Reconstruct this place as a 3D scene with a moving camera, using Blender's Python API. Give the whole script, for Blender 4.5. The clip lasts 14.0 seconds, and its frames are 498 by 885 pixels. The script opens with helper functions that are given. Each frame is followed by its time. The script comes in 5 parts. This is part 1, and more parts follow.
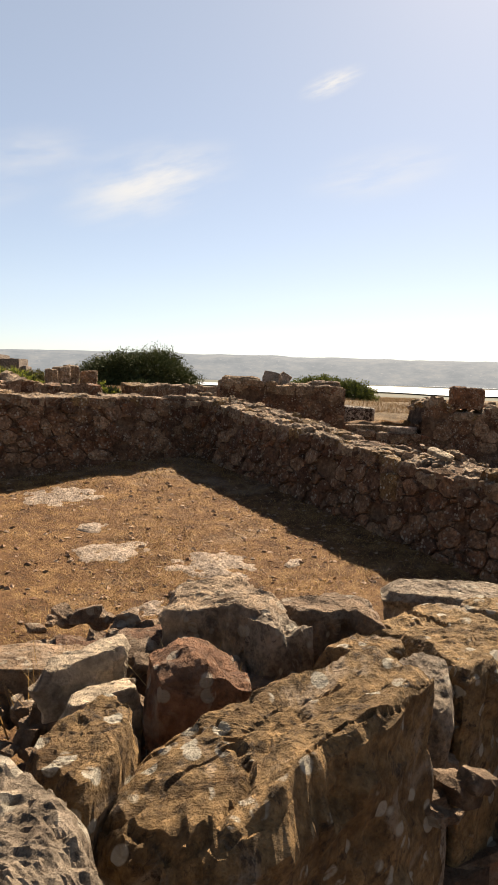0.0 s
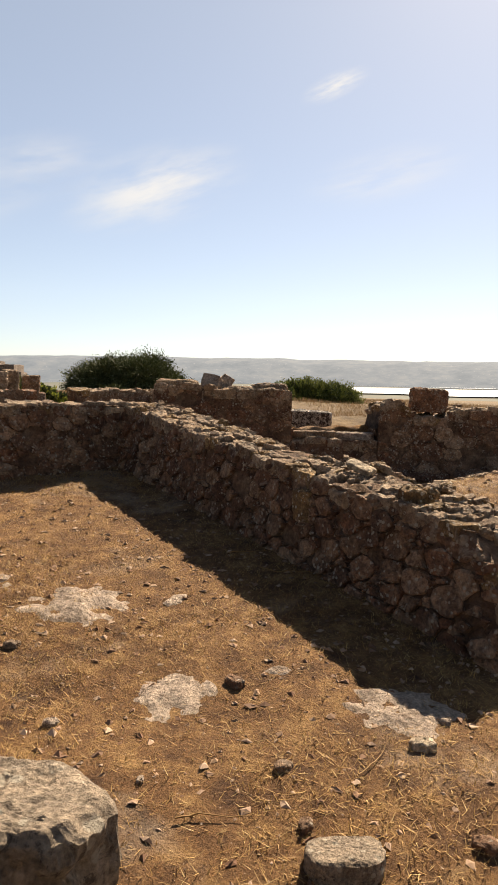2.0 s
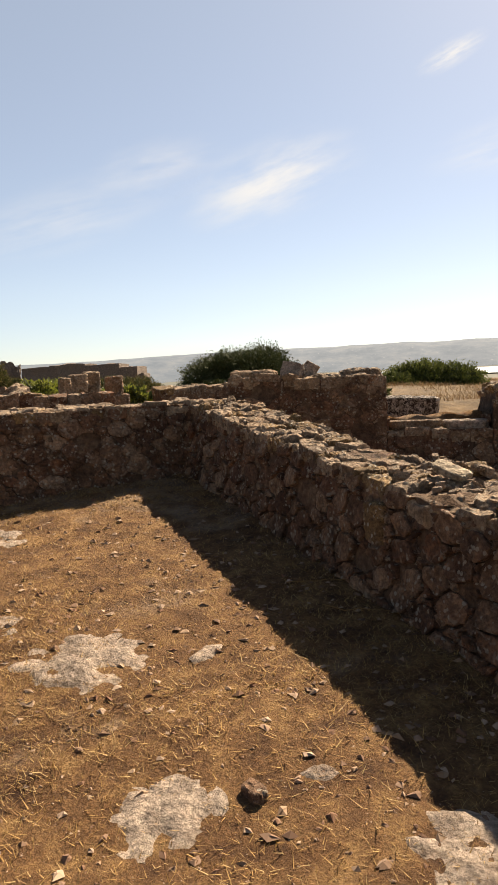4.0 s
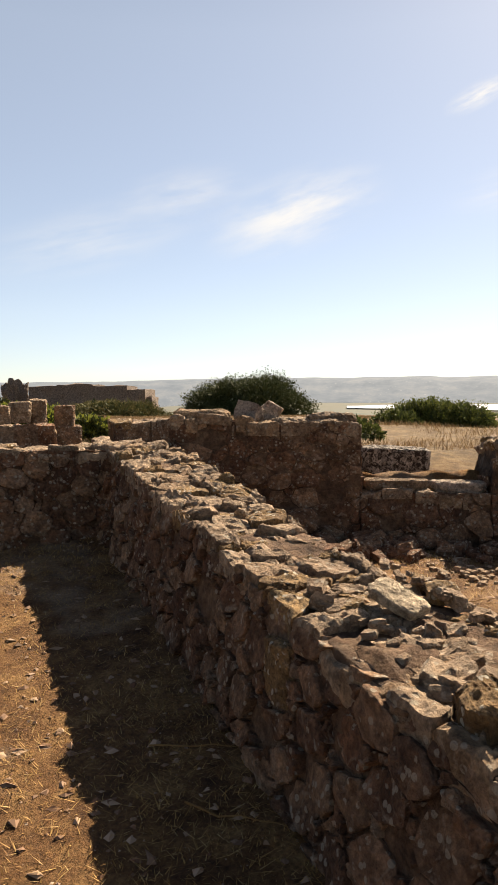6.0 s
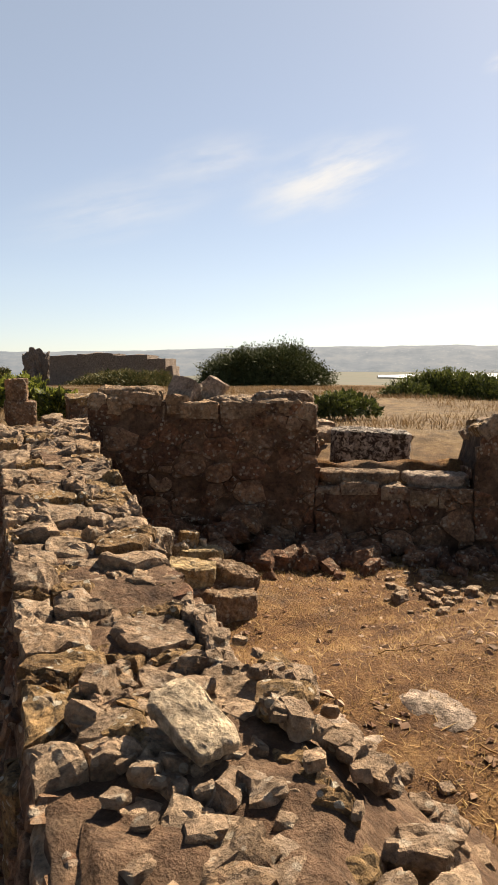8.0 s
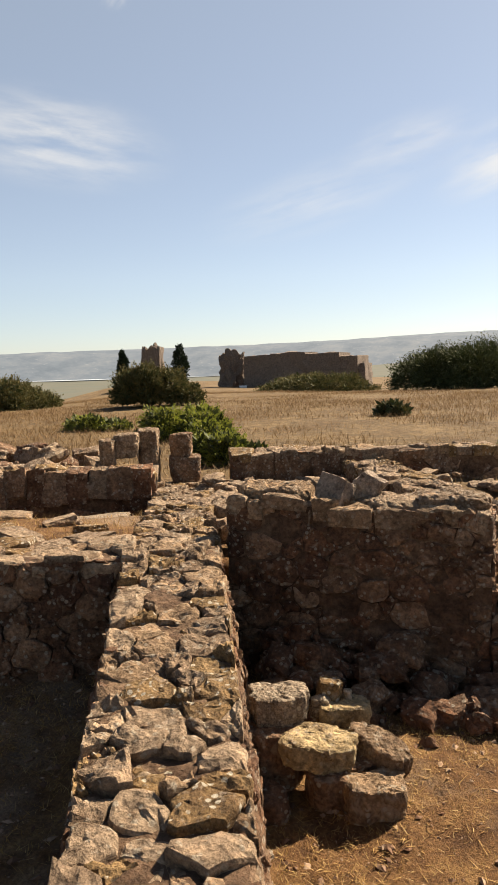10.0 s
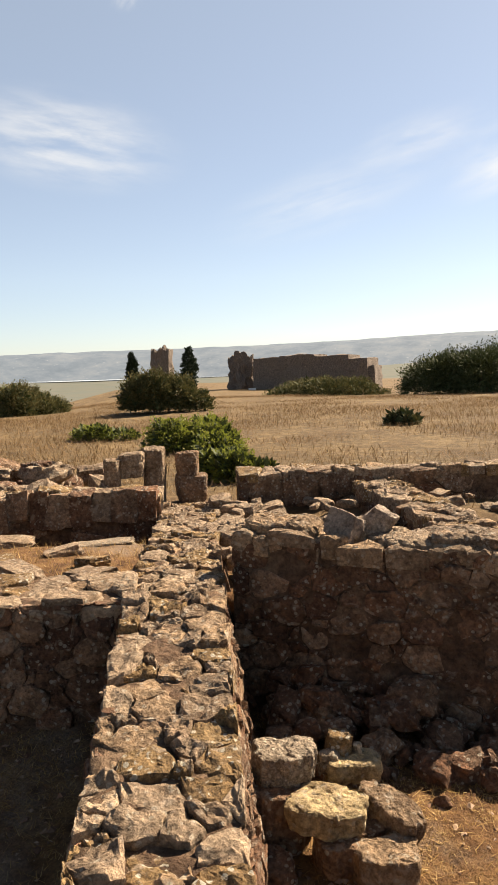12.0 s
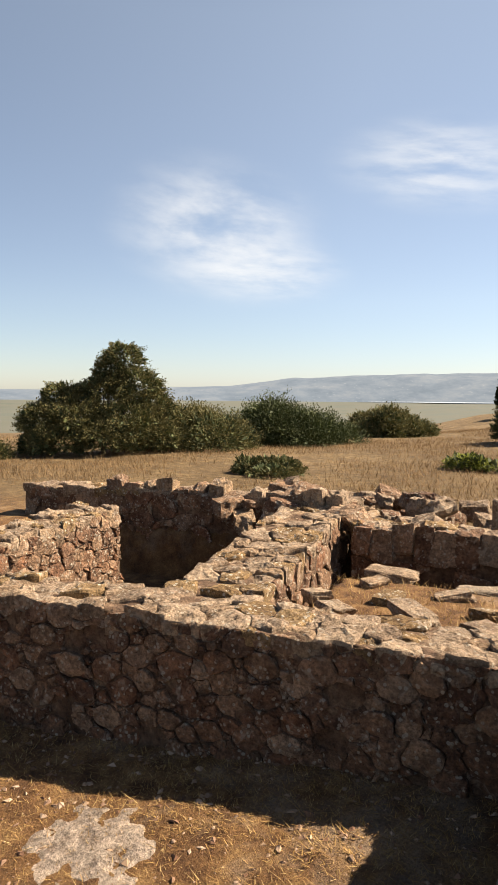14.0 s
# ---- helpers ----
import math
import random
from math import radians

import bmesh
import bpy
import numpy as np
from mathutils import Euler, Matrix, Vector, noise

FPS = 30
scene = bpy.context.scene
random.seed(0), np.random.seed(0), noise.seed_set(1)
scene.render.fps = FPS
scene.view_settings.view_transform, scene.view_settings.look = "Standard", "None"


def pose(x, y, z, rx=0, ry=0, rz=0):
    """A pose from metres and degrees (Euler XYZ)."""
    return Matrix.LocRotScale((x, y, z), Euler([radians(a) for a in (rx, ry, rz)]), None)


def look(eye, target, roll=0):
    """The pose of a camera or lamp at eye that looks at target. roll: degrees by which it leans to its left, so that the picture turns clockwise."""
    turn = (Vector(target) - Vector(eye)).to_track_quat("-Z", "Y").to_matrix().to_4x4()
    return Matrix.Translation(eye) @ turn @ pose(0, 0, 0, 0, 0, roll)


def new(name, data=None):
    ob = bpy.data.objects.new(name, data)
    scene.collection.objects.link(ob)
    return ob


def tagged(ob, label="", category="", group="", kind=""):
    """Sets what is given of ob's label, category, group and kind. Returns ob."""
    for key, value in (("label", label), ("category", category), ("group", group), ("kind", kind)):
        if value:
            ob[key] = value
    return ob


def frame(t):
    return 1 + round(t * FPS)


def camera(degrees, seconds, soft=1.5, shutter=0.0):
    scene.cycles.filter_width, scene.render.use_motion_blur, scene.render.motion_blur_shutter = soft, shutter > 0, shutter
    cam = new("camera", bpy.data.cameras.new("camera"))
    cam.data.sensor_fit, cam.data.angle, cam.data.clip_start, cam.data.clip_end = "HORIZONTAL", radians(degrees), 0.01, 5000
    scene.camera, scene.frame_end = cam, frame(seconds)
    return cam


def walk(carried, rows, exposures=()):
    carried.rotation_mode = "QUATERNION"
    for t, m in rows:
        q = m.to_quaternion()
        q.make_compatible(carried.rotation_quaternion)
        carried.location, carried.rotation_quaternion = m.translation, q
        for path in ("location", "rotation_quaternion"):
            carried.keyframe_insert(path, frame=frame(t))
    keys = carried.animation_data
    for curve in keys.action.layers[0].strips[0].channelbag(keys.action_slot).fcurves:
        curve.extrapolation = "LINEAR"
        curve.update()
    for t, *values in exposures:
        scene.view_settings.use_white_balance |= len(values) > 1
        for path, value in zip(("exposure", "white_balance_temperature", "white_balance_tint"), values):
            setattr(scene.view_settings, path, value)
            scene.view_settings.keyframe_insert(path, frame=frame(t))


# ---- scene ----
cam = camera(38.1, 14.0, soft=1.1)
METRES, EYE, TILT, LEAN, TURN = 6.8, 1.275, -4.6, -2.0, 0.0
ROWS = [
    (0.0, 0.0, 0.0, 0.0, -0.0, 0.0, 0.0),
    (0.5, 0.037, 0.0312, 0.0017, -2.4, -0.94, 2.42),
    (1.0, 0.0739, 0.0562, 0.0039, 1.7, -0.27, 0.7),
    (1.5, 0.0973, 0.0885, 0.0037, 0.56, 0.48, -0.9),
    (2.0, 0.1161, 0.1148, 0.0088, 0.63, 0.26, 0.63),
    (2.5, 0.1474, 0.1452, 0.0054, 4.63, -0.25, 0.12),
    (5.0, 0.1891, 0.3676, 0.0317, 12.33, -0.32, 4.2),
    (5.5, 0.2106, 0.4218, 0.0402, 11.4, -1.85, 2.37),
    (6.0, 0.2194, 0.4682, 0.0493, 11.88, 2.0, 0.76),
    (6.5, 0.2364, 0.5084, 0.0557, 7.32, 0.25, 1.71),
    (7.0, 0.2624, 0.5428, 0.0564, 12.71, -4.64, 0.49),
    (7.5, 0.2759, 0.5825, 0.066, 14.49, 0.54, 0.38),
    (8.0, 0.2836, 0.6232, 0.0673, 14.25, -0.42, 0.49),
    (8.5, 0.3127, 0.6441, 0.0794, 21.11, -2.0, 4.44),
    (9.0, 0.309, 0.6759, 0.1398, 29.06, -1.34, 2.5),
    (11.5, 0.2743, 0.7483, 0.1862, 29.24, -0.83, -0.09),
    (12.0, 0.2821, 0.7492, 0.1981, 30.47, -1.03, 0.97),
    (12.5, 0.2756, 0.753, 0.204, 35.04, -0.04, 0.12),
    (13.0, 0.2584, 0.7539, 0.2086, 35.98, 0.41, -0.47),
    (13.5, 0.242, 0.7471, 0.2149, 49.1, -0.43, -1.84),
    (14.0, 0.2334, 0.7382, 0.2151, 58.44, 0.04, -3.36),
]
walk(cam, [(t, pose(0, 0, EYE, TILT, LEAN, TURN) @ pose(METRES * x, METRES * y, METRES * z, 90 + pitch, roll, yaw)) for t, x, y, z, yaw, pitch, roll in ROWS],
     exposures=[(0.0, 1.40, 7900, 14), (5.0, 1.46, 8000, 14), (6.2, 1.52, 8000, 14), (7.0, 1.42, 8000, 14), (8.2, 1.44, 8000, 14), (9.0, 1.32, 7800, 13), (9.4, 1.34, 7800, 13), (11.3, 1.55, 7900, 13), (14.0, 1.58, 7400, 13)])

# ---------------------------------------------------------------- light
SUN_DIR = Vector((0.442, 1.024, 1.0)).normalized()
world = bpy.data.worlds.new("sky")
scene.world = world
world.use_nodes = True
wn = world.node_tree.nodes
sky = wn.new("ShaderNodeTexSky")
sky.sky_type = "NISHITA"
sky.sun_disc = False
sky.sun_elevation = math.asin(SUN_DIR.z)
sky.sun_rotation = math.atan2(SUN_DIR.x, SUN_DIR.y)
sky.altitude, sky.air_density, sky.dust_density, sky.ozone_density = 50, 0.75, 0.35, 1.5
# haze is thick low down, thins out overhead, and scatters most towards the sun
heading, split, thin, haze = wn.new("ShaderNodeTexCoord"), wn.new("ShaderNodeSeparateXYZ"), wn.new("ShaderNodeValToRGB"), wn.new("ShaderNodeMix")
facing, ahead, scatter_mix = wn.new("ShaderNodeVectorMath"), wn.new("ShaderNodeMapRange"), wn.new("ShaderNodeMix")
stops = ((0.0, (0.60, 0.92, 1.60)), (0.12, (1.40, 1.75, 2.30)), (0.45, (1.62, 2.00, 2.36)), (0.75, (0.40, 0.52, 0.66)), (1.0, (0.10, 0.15, 0.22)))
for p, c in stops[1:4]:
    thin.color_ramp.elements.new(p)
for e, (p, c) in zip(thin.color_ramp.elements, stops):
    e.position, e.color = p, (*c, 1)
facing.operation, facing.inputs[1].default_value = "DOT_PRODUCT", (SUN_DIR.x, SUN_DIR.y, 0)
for i, v in ((1, -0.5), (2, 0.2), (3, 0.2), (4, 1.0)):
    ahead.inputs[i].default_value = v
haze.data_type, haze.blend_type, scatter_mix.data_type, scatter_mix.blend_type = "RGBA", "ADD", "RGBA", "MULTIPLY"
haze.inputs[0].default_value = scatter_mix.inputs[0].default_value = 1.0
for out, into in ((heading.outputs["Generated"], split.inputs[0]), (heading.outputs["Generated"], facing.inputs[0]), (facing.outputs["Value"], ahead.inputs[0]), (split.outputs["Z"], thin.inputs[0]),
                  (thin.outputs[0], scatter_mix.inputs[6]), (ahead.outputs[0], scatter_mix.inputs[7]), (sky.outputs[0], haze.inputs[6]), (scatter_mix.outputs[2], haze.inputs[7]), (haze.outputs[2], wn["Background"].inputs[0])):
    world.node_tree.links.new(out, into)
wn["Background"].inputs[1].default_value = 0.042
sun = new("sun", bpy.data.lights.new("sun", "SUN"))
sun.data.energy, sun.data.angle, sun.data.color = 5.0, radians(0.55), (1.0, 0.93, 0.82)
sun.matrix_world = look(SUN_DIR * 60, (0, 0, 0))


# ---------------------------------------------------------------- materials
def material(name, build, rough=0.9):
    m = bpy.data.materials.new(name)
    m.use_nodes = True
    t = m.node_tree
    b = t.nodes["Principled BSDF"]
    b.inputs["Roughness"].default_value = rough
    b.inputs["Specular IOR Level"].default_value = 0.25
    build(t, b)
    return m


def noise_node(t, scale, detail=6.0, rough=0.6, coords="Object", distort=0.0):
    c = t.nodes.new("ShaderNodeTexCoord") if coords == "Object" else t.nodes.new("ShaderNodeNewGeometry")
    n = t.nodes.new("ShaderNodeTexNoise")
    n.inputs["Scale"].default_value, n.inputs["Detail"].default_value = scale, detail
    n.inputs["Roughness"].default_value, n.inputs["Distortion"].default_value = rough, distort
    t.links.new(c.outputs["Object" if coords == "Object" else "Position"], n.inputs["Vector"])
    return n


def ramp(t, source, stops, ease="LINEAR"):
    r = t.nodes.new("ShaderNodeValToRGB")
    r.color_ramp.interpolation = ease
    while len(r.color_ramp.elements) < len(stops):
        r.color_ramp.elements.new(0.5)
    for e, (p, c) in zip(r.color_ramp.elements, stops):
        e.position, e.color = p, (*c, 1) if len(c) == 3 else (c[0],) * 3 + (1,)
    t.links.new(source, r.inputs[0])
    return r.outputs[0]


def mix(t, fac, a, b, kind="MIX"):
    m = t.nodes.new("ShaderNodeMix")
    m.data_type, m.blend_type = "RGBA", kind
    for sock, v in ((m.inputs[0], fac), (m.inputs[6], a), (m.inputs[7], b)):
        if isinstance(v, (int, float)):
            sock.default_value = v
        elif isinstance(v, tuple):
            sock.default_value = (*v, 1)
        else:
            t.links.new(v, sock)
    return m.outputs[2]


def bump(t, b, height, strength, dist=0.02, before=None):
    n = t.nodes.new("ShaderNodeBump")
    n.inputs["Strength"].default_value, n.inputs["Distance"].default_value = strength, dist
    t.links.new(height, n.inputs["Height"])
    if before is not None:
        t.links.new(before, n.inputs["Normal"])
    t.links.new(n.outputs[0], b.inputs["Normal"])
    return n.outputs[0]


def stone_material(name, tones, lichen=0.5, pits=0.5, layered=0.0, crusty=0.8, crust_at=0.59, tight=1.0):
    """Limestone: tone by piece, mottling, round pale lichen, dark crust, pitted relief."""
    def build(t, b):
        info = t.nodes.new("ShaderNodeObjectInfo")
        per = ramp(t, info.outputs["Random"], [(i / (len(tones) - 1), c) for i, c in enumerate(tones)])
        big = noise_node(t, 9, 5, 0.65, "World")
        fine = noise_node(t, 42 * tight, 5, 0.65, "World")
        grain = noise_node(t, 150, 3, 0.6, "World")
        c = mix(t, 0.85, per, ramp(t, big.outputs[0], [(0.32, (0.42, 0.36, 0.32)), (0.5, (0.95,)), (0.68, (1.55, 1.5, 1.45))]), "MULTIPLY")
        c = mix(t, 0.8, c, ramp(t, fine.outputs[0], [(0.33, (0.42,)), (0.5, (0.97,)), (0.68, (1.6,))]), "MULTIPLY")
        c = mix(t, 0.2, c, ramp(t, grain.outputs[0], [(0.3, (0.5,)), (0.7, (1.5,))]), "MULTIPLY")
        veil = noise_node(t, 13, 5, 0.6, "World", 0.8)
        c = mix(t, ramp(t, veil.outputs[0], [(0.56, (0.0,)), (0.66, (0.6,))]), c, (0.40, 0.315, 0.235))
        crust = noise_node(t, 19 * tight, 7, 0.78, "World", 0.5)
        c = mix(t, ramp(t, crust.outputs[0], [(crust_at, (0.0,)), (crust_at + 0.08, (crusty,))]), c, (0.04, 0.028, 0.02))
        where = fine.inputs["Vector"].links[0].from_socket
        disc = t.nodes.new("ShaderNodeTexVoronoi")
        disc.inputs["Scale"].default_value = 27
        t.links.new(where, disc.inputs["Vector"])
        spots = mix(t, 1.0, ramp(t, disc.outputs[0], [(0.26, (1.0,)), (0.31, (0.0,))]), ramp(t, veil.outputs[0], [(0.44, (0.0,)), (0.5, (lichen,))]), "MULTIPLY")
        c = mix(t, spots, c, (0.48, 0.43, 0.34))
        t.links.new(c, b.inputs["Base Color"])
        pit = t.nodes.new("ShaderNodeTexVoronoi")
        pit.inputs["Scale"].default_value = 60
        t.links.new(where, pit.inputs["Vector"])
        first = bump(t, b, pit.outputs[0], 0.5 * pits, 0.014)
        second = bump(t, b, crust.outputs[0], 0.8, 0.06 / tight, first)
        third = bump(t, b, fine.outputs[0], 0.7, 0.03 / tight, second)
        if layered:
            tc = t.nodes.new("ShaderNodeTexCoord")
            mp = t.nodes.new("ShaderNodeMapping")
            mp.inputs["Scale"].default_value = (0.6, 9.0, 5.0)
            t.links.new(tc.outputs["Object"], mp.inputs["Vector"])
            beds = t.nodes.new("ShaderNodeTexNoise")
            beds.inputs["Scale"].default_value, beds.inputs["Detail"].default_value, beds.inputs["Roughness"].default_value = 1.6, 7, 0.65
            beds.inputs["Distortion"].default_value = 0.3
            t.links.new(mp.outputs[0], beds.inputs["Vector"])
            bump(t, b, beds.outputs[0], layered, 0.06, third)
    return material(name, build, 0.92)


M_STONE = stone_material("rubble_stone", [(0.135, 0.068, 0.039), (0.25, 0.152, 0.09), (0.12, 0.06, 0.035), (0.33, 0.215, 0.135), (0.205, 0.10, 0.054), (0.18, 0.10, 0.06)], 0.6, 0.6)
M_STONE_FILL = stone_material("wedged_stone", [(0.17, 0.095, 0.056), (0.19, 0.11, 0.066)], 0.6, 0.6)
M_TOP = stone_material("weathered_limestone", [(0.295, 0.208, 0.138), (0.365, 0.264, 0.176), (0.235, 0.162, 0.106), (0.325, 0.216, 0.128)], 0.5, 0.9, 0, 0.6)
M_YELLOW = stone_material("ochre_sandstone", [(0.21, 0.128, 0.058), (0.27, 0.175, 0.084)], 0.95, 0.8, 0.35, 0.8, 0.55, 1.7)
M_GREY = stone_material("pitted_grey_stone", [(0.25, 0.195, 0.14), (0.29, 0.23, 0.17)], 0.6, 1.6, 0, 0.75, 0.55, 2.4)
M_CREAM = stone_material("cream_limestone", [(0.46, 0.37, 0.26), (0.50, 0.40, 0.29)], 0.2, 0.3, 0, 0.2, 0.66)
M_OCHRE = stone_material("bright_ochre_sandstone", [(0.46, 0.345, 0.19), (0.42, 0.31, 0.17)], 0.4, 0.6, 0.4, 0.5)
M_PALE = stone_material("pale_bedrock", [(0.34, 0.265, 0.205), (0.40, 0.315, 0.245)], 0.2, 0.5, 0, 0.25)
M_SPECKLE = stone_material("white_speckled_stone", [(0.4, 0.36, 0.32), (0.42, 0.38, 0.33)], 0.2, 0.8, 0, 1.0, 0.46)


def core_build(t, b):
    big = noise_node(t, 5, 6, 0.7, "World")
    mid = noise_node(t, 24, 6, 0.7, "World")
    c = ramp(t, big.outputs[0], [(0.3, (0.07, 0.038, 0.022)), (0.5, (0.17, 0.102, 0.062)), (0.7, (0.30, 0.20, 0.125))])
    c = mix(t, 0.8, c, ramp(t, mid.outputs[0], [(0.33, (0.3,)), (0.7, (1.5,))]), "MULTIPLY")
    t.links.new(c, b.inputs["Base Color"])
    first = bump(t, b, mid.outputs[0], 1.0, 0.06)
    bump(t, b, noise_node(t, 90, 6, 0.7, "World").outputs[0], 0.6, 0.012, first)


M_CORE = material("lime_mortar_and_earth", core_build, 0.95)


def earth_build(t, b):
    big = noise_node(t, 0.9, 6, 0.65, "World")
    mid = noise_node(t, 6, 7, 0.7, "World")
    fine = noise_node(t, 70, 8, 0.75, "World")
    soil = ramp(t, mid.outputs[0], [(0.3, (0.05, 0.021, 0.009)), (0.5, (0.165, 0.082, 0.032)), (0.7, (0.32, 0.185, 0.075))])
    pale = ramp(t, big.outputs[0], [(0.56, (0.0,)), (0.66, (0.55,))])
    soil = mix(t, pale, soil, (0.30, 0.225, 0.16))
    c = mix(t, 0.85, soil, ramp(t, fine.outputs[0], [(0.3, (0.35,)), (0.7, (1.5,))]), "MULTIPLY")
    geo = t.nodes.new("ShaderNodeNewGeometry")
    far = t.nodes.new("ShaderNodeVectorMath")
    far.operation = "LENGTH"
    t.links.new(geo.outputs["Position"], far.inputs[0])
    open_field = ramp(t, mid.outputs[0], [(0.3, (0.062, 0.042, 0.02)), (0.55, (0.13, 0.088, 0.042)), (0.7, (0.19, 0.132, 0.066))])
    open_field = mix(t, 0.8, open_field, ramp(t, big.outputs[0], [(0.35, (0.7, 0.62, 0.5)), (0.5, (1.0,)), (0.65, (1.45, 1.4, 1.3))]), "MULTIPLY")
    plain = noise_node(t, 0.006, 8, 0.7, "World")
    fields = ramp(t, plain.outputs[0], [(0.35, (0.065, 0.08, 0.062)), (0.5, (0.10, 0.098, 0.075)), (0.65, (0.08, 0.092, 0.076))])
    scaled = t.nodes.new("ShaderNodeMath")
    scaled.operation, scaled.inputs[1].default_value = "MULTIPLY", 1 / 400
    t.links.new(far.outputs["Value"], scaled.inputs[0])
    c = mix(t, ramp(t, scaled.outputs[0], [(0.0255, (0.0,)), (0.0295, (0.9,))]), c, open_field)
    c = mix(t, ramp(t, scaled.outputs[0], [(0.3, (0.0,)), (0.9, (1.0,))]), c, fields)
    t.links.new(c, b.inputs["Base Color"])
    first = bump(t, b, mid.outputs[0], 0.5, 0.06)
    bump(t, b, fine.outputs[0], 1.0, 0.025, first)


M_EARTH = material("dry_reddish_earth", earth_build, 0.95)


def island_material(name, tones, rough=0.8, translucent=0.0):
    def build(t, b):
        g = t.nodes.new("ShaderNodeNewGeometry")
        c = ramp(t, g.outputs["Random Per Island"], [(i / (len(tones) - 1), c) for i, c in enumerate(tones)])
        patch = noise_node(t, 1.3, 4, 0.6, "World")
        c = mix(t, 0.6, c, ramp(t, patch.outputs[0], [(0.3, (0.6,)), (0.7, (1.3,))]), "MULTIPLY")
        t.links.new(c, b.inputs["Base Color"])
        if translucent:
            tr = t.nodes.new("ShaderNodeBsdfTranslucent")
            t.links.new(c, tr.inputs[0])
            add = t.nodes.new("ShaderNodeMixShader")
            add.inputs[0].default_value = translucent
            t.links.new(b.outputs[0], add.inputs[1])
            t.links.new(tr.outputs[0], add.inputs[2])
            t.links.new(add.outputs[0], t.nodes["Material Output"].inputs[0])
    return material(name, build, rough)


M_STRAW = island_material("dry_straw", [(0.281, 0.152, 0.047), (0.468, 0.293, 0.105), (0.187, 0.094, 0.033), (0.562, 0.398, 0.176)], 0.7, 0.25)
M_FIELD = island_material("dry_field_grass", [(0.155, 0.093, 0.045), (0.255, 0.162, 0.078), (0.098, 0.06, 0.028)], 0.8, 0.25)
M_PEBBLE = island_material("scattered_stones", [(0.26, 0.165, 0.10), (0.38, 0.27, 0.19), (0.14, 0.07, 0.04), (0.21, 0.13, 0.085)], 0.95)
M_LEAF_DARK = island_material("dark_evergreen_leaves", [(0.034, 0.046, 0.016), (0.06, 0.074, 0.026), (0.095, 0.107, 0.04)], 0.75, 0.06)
M_LEAF_OLIVE = island_material("olive_leaves", [(0.075, 0.07, 0.026), (0.125, 0.11, 0.042), (0.165, 0.14, 0.055)], 0.9, 0.15)
M_LEAF_LIGHT = island_material("light_green_leaves", [(0.137, 0.166, 0.022), (0.194, 0.216, 0.036), (0.238, 0.238, 0.050)], 0.6, 0.35)
M_LEAF_MID = island_material("mid_green_leaves", [(0.06, 0.08, 0.018), (0.10, 0.12, 0.028), (0.14, 0.15, 0.04)], 0.7, 0.2)
M_LEAF_CYPRESS = island_material("cypress_foliage", [(0.012, 0.025, 0.012), (0.025, 0.04, 0.018)], 0.7, 0.05)
M_WOOD = material("bark", lambda t, b: t.links.new(ramp(t, noise_node(t, 30).outputs[0], [(0.3, (0.08, 0.055, 0.04)), (0.7, (0.2, 0.15, 0.11))]), b.inputs["Base Color"]))
M_RUIN = stone_material("far_ruin_masonry", [(0.15, 0.12, 0.10), (0.17, 0.135, 0.11)], 0.2, 0.3)


def water_build(t, b):
    # the bright reflection of the sky is put into this pale base colour
    b.inputs["Base Color"].default_value = (0.5, 0.56, 0.6, 1)
    bump(t, b, noise_node(t, 0.05, 4, 0.6, "World").outputs[0], 0.15, 1.0)


M_WATER = material("estuary_water_sky_pale", water_build, 0.45)


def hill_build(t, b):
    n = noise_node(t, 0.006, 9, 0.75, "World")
    # distance haze is put into these blue-grey colours, which the hills emit
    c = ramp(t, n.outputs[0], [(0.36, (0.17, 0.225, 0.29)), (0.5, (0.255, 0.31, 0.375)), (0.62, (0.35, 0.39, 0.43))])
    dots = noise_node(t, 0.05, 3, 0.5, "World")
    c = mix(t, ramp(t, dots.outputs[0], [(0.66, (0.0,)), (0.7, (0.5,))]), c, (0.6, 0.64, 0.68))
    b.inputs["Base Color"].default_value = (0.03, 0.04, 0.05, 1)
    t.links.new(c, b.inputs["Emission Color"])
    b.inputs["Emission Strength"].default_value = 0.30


M_HILL = material("far_hills_haze_glow", hill_build, 1.0)


# ---------------------------------------------------------------- plan
O = Vector((-0.47, 7.93))          # inner corner of the near room
D = Vector((-0.561, 0.828))        # along the long wall, away from the start
N = Vector((0.828, 0.561))         # across it


def uv(u, v):
    p = O + D * u + N * v
    return p.x, p.y


def to_uv(x, y):
    p = Vector((x, y)) - O
    return p.dot(D), p.dot(N)


def smooth(a, b, x):
    t = min(1.0, max(0.0, (x - a) / (b - a)))
    return t * t * (3 - 2 * t)


def fbm(x, y, z=0.0, scale=1.0, octaves=4):
    return noise.fractal(Vector((x * scale, y * scale, z * scale)), 1.0, 2.0, octaves)


W4_A, W4_B = Vector((-0.36, 8.68)), Vector((5.2, 9.75))   # front line of the wall behind the side room


def behind_w4(x, y):
    d = (W4_B - W4_A).normalized()
    return (Vector((x, y)) - W4_A).dot(Vector((-d.y, d.x)))


def floor_height(x, y):
    return min(0.53, max(-0.42, -0.17 + (y - 3.05) * 0.115) + max(0.0, y - 4.2) * 0.03)


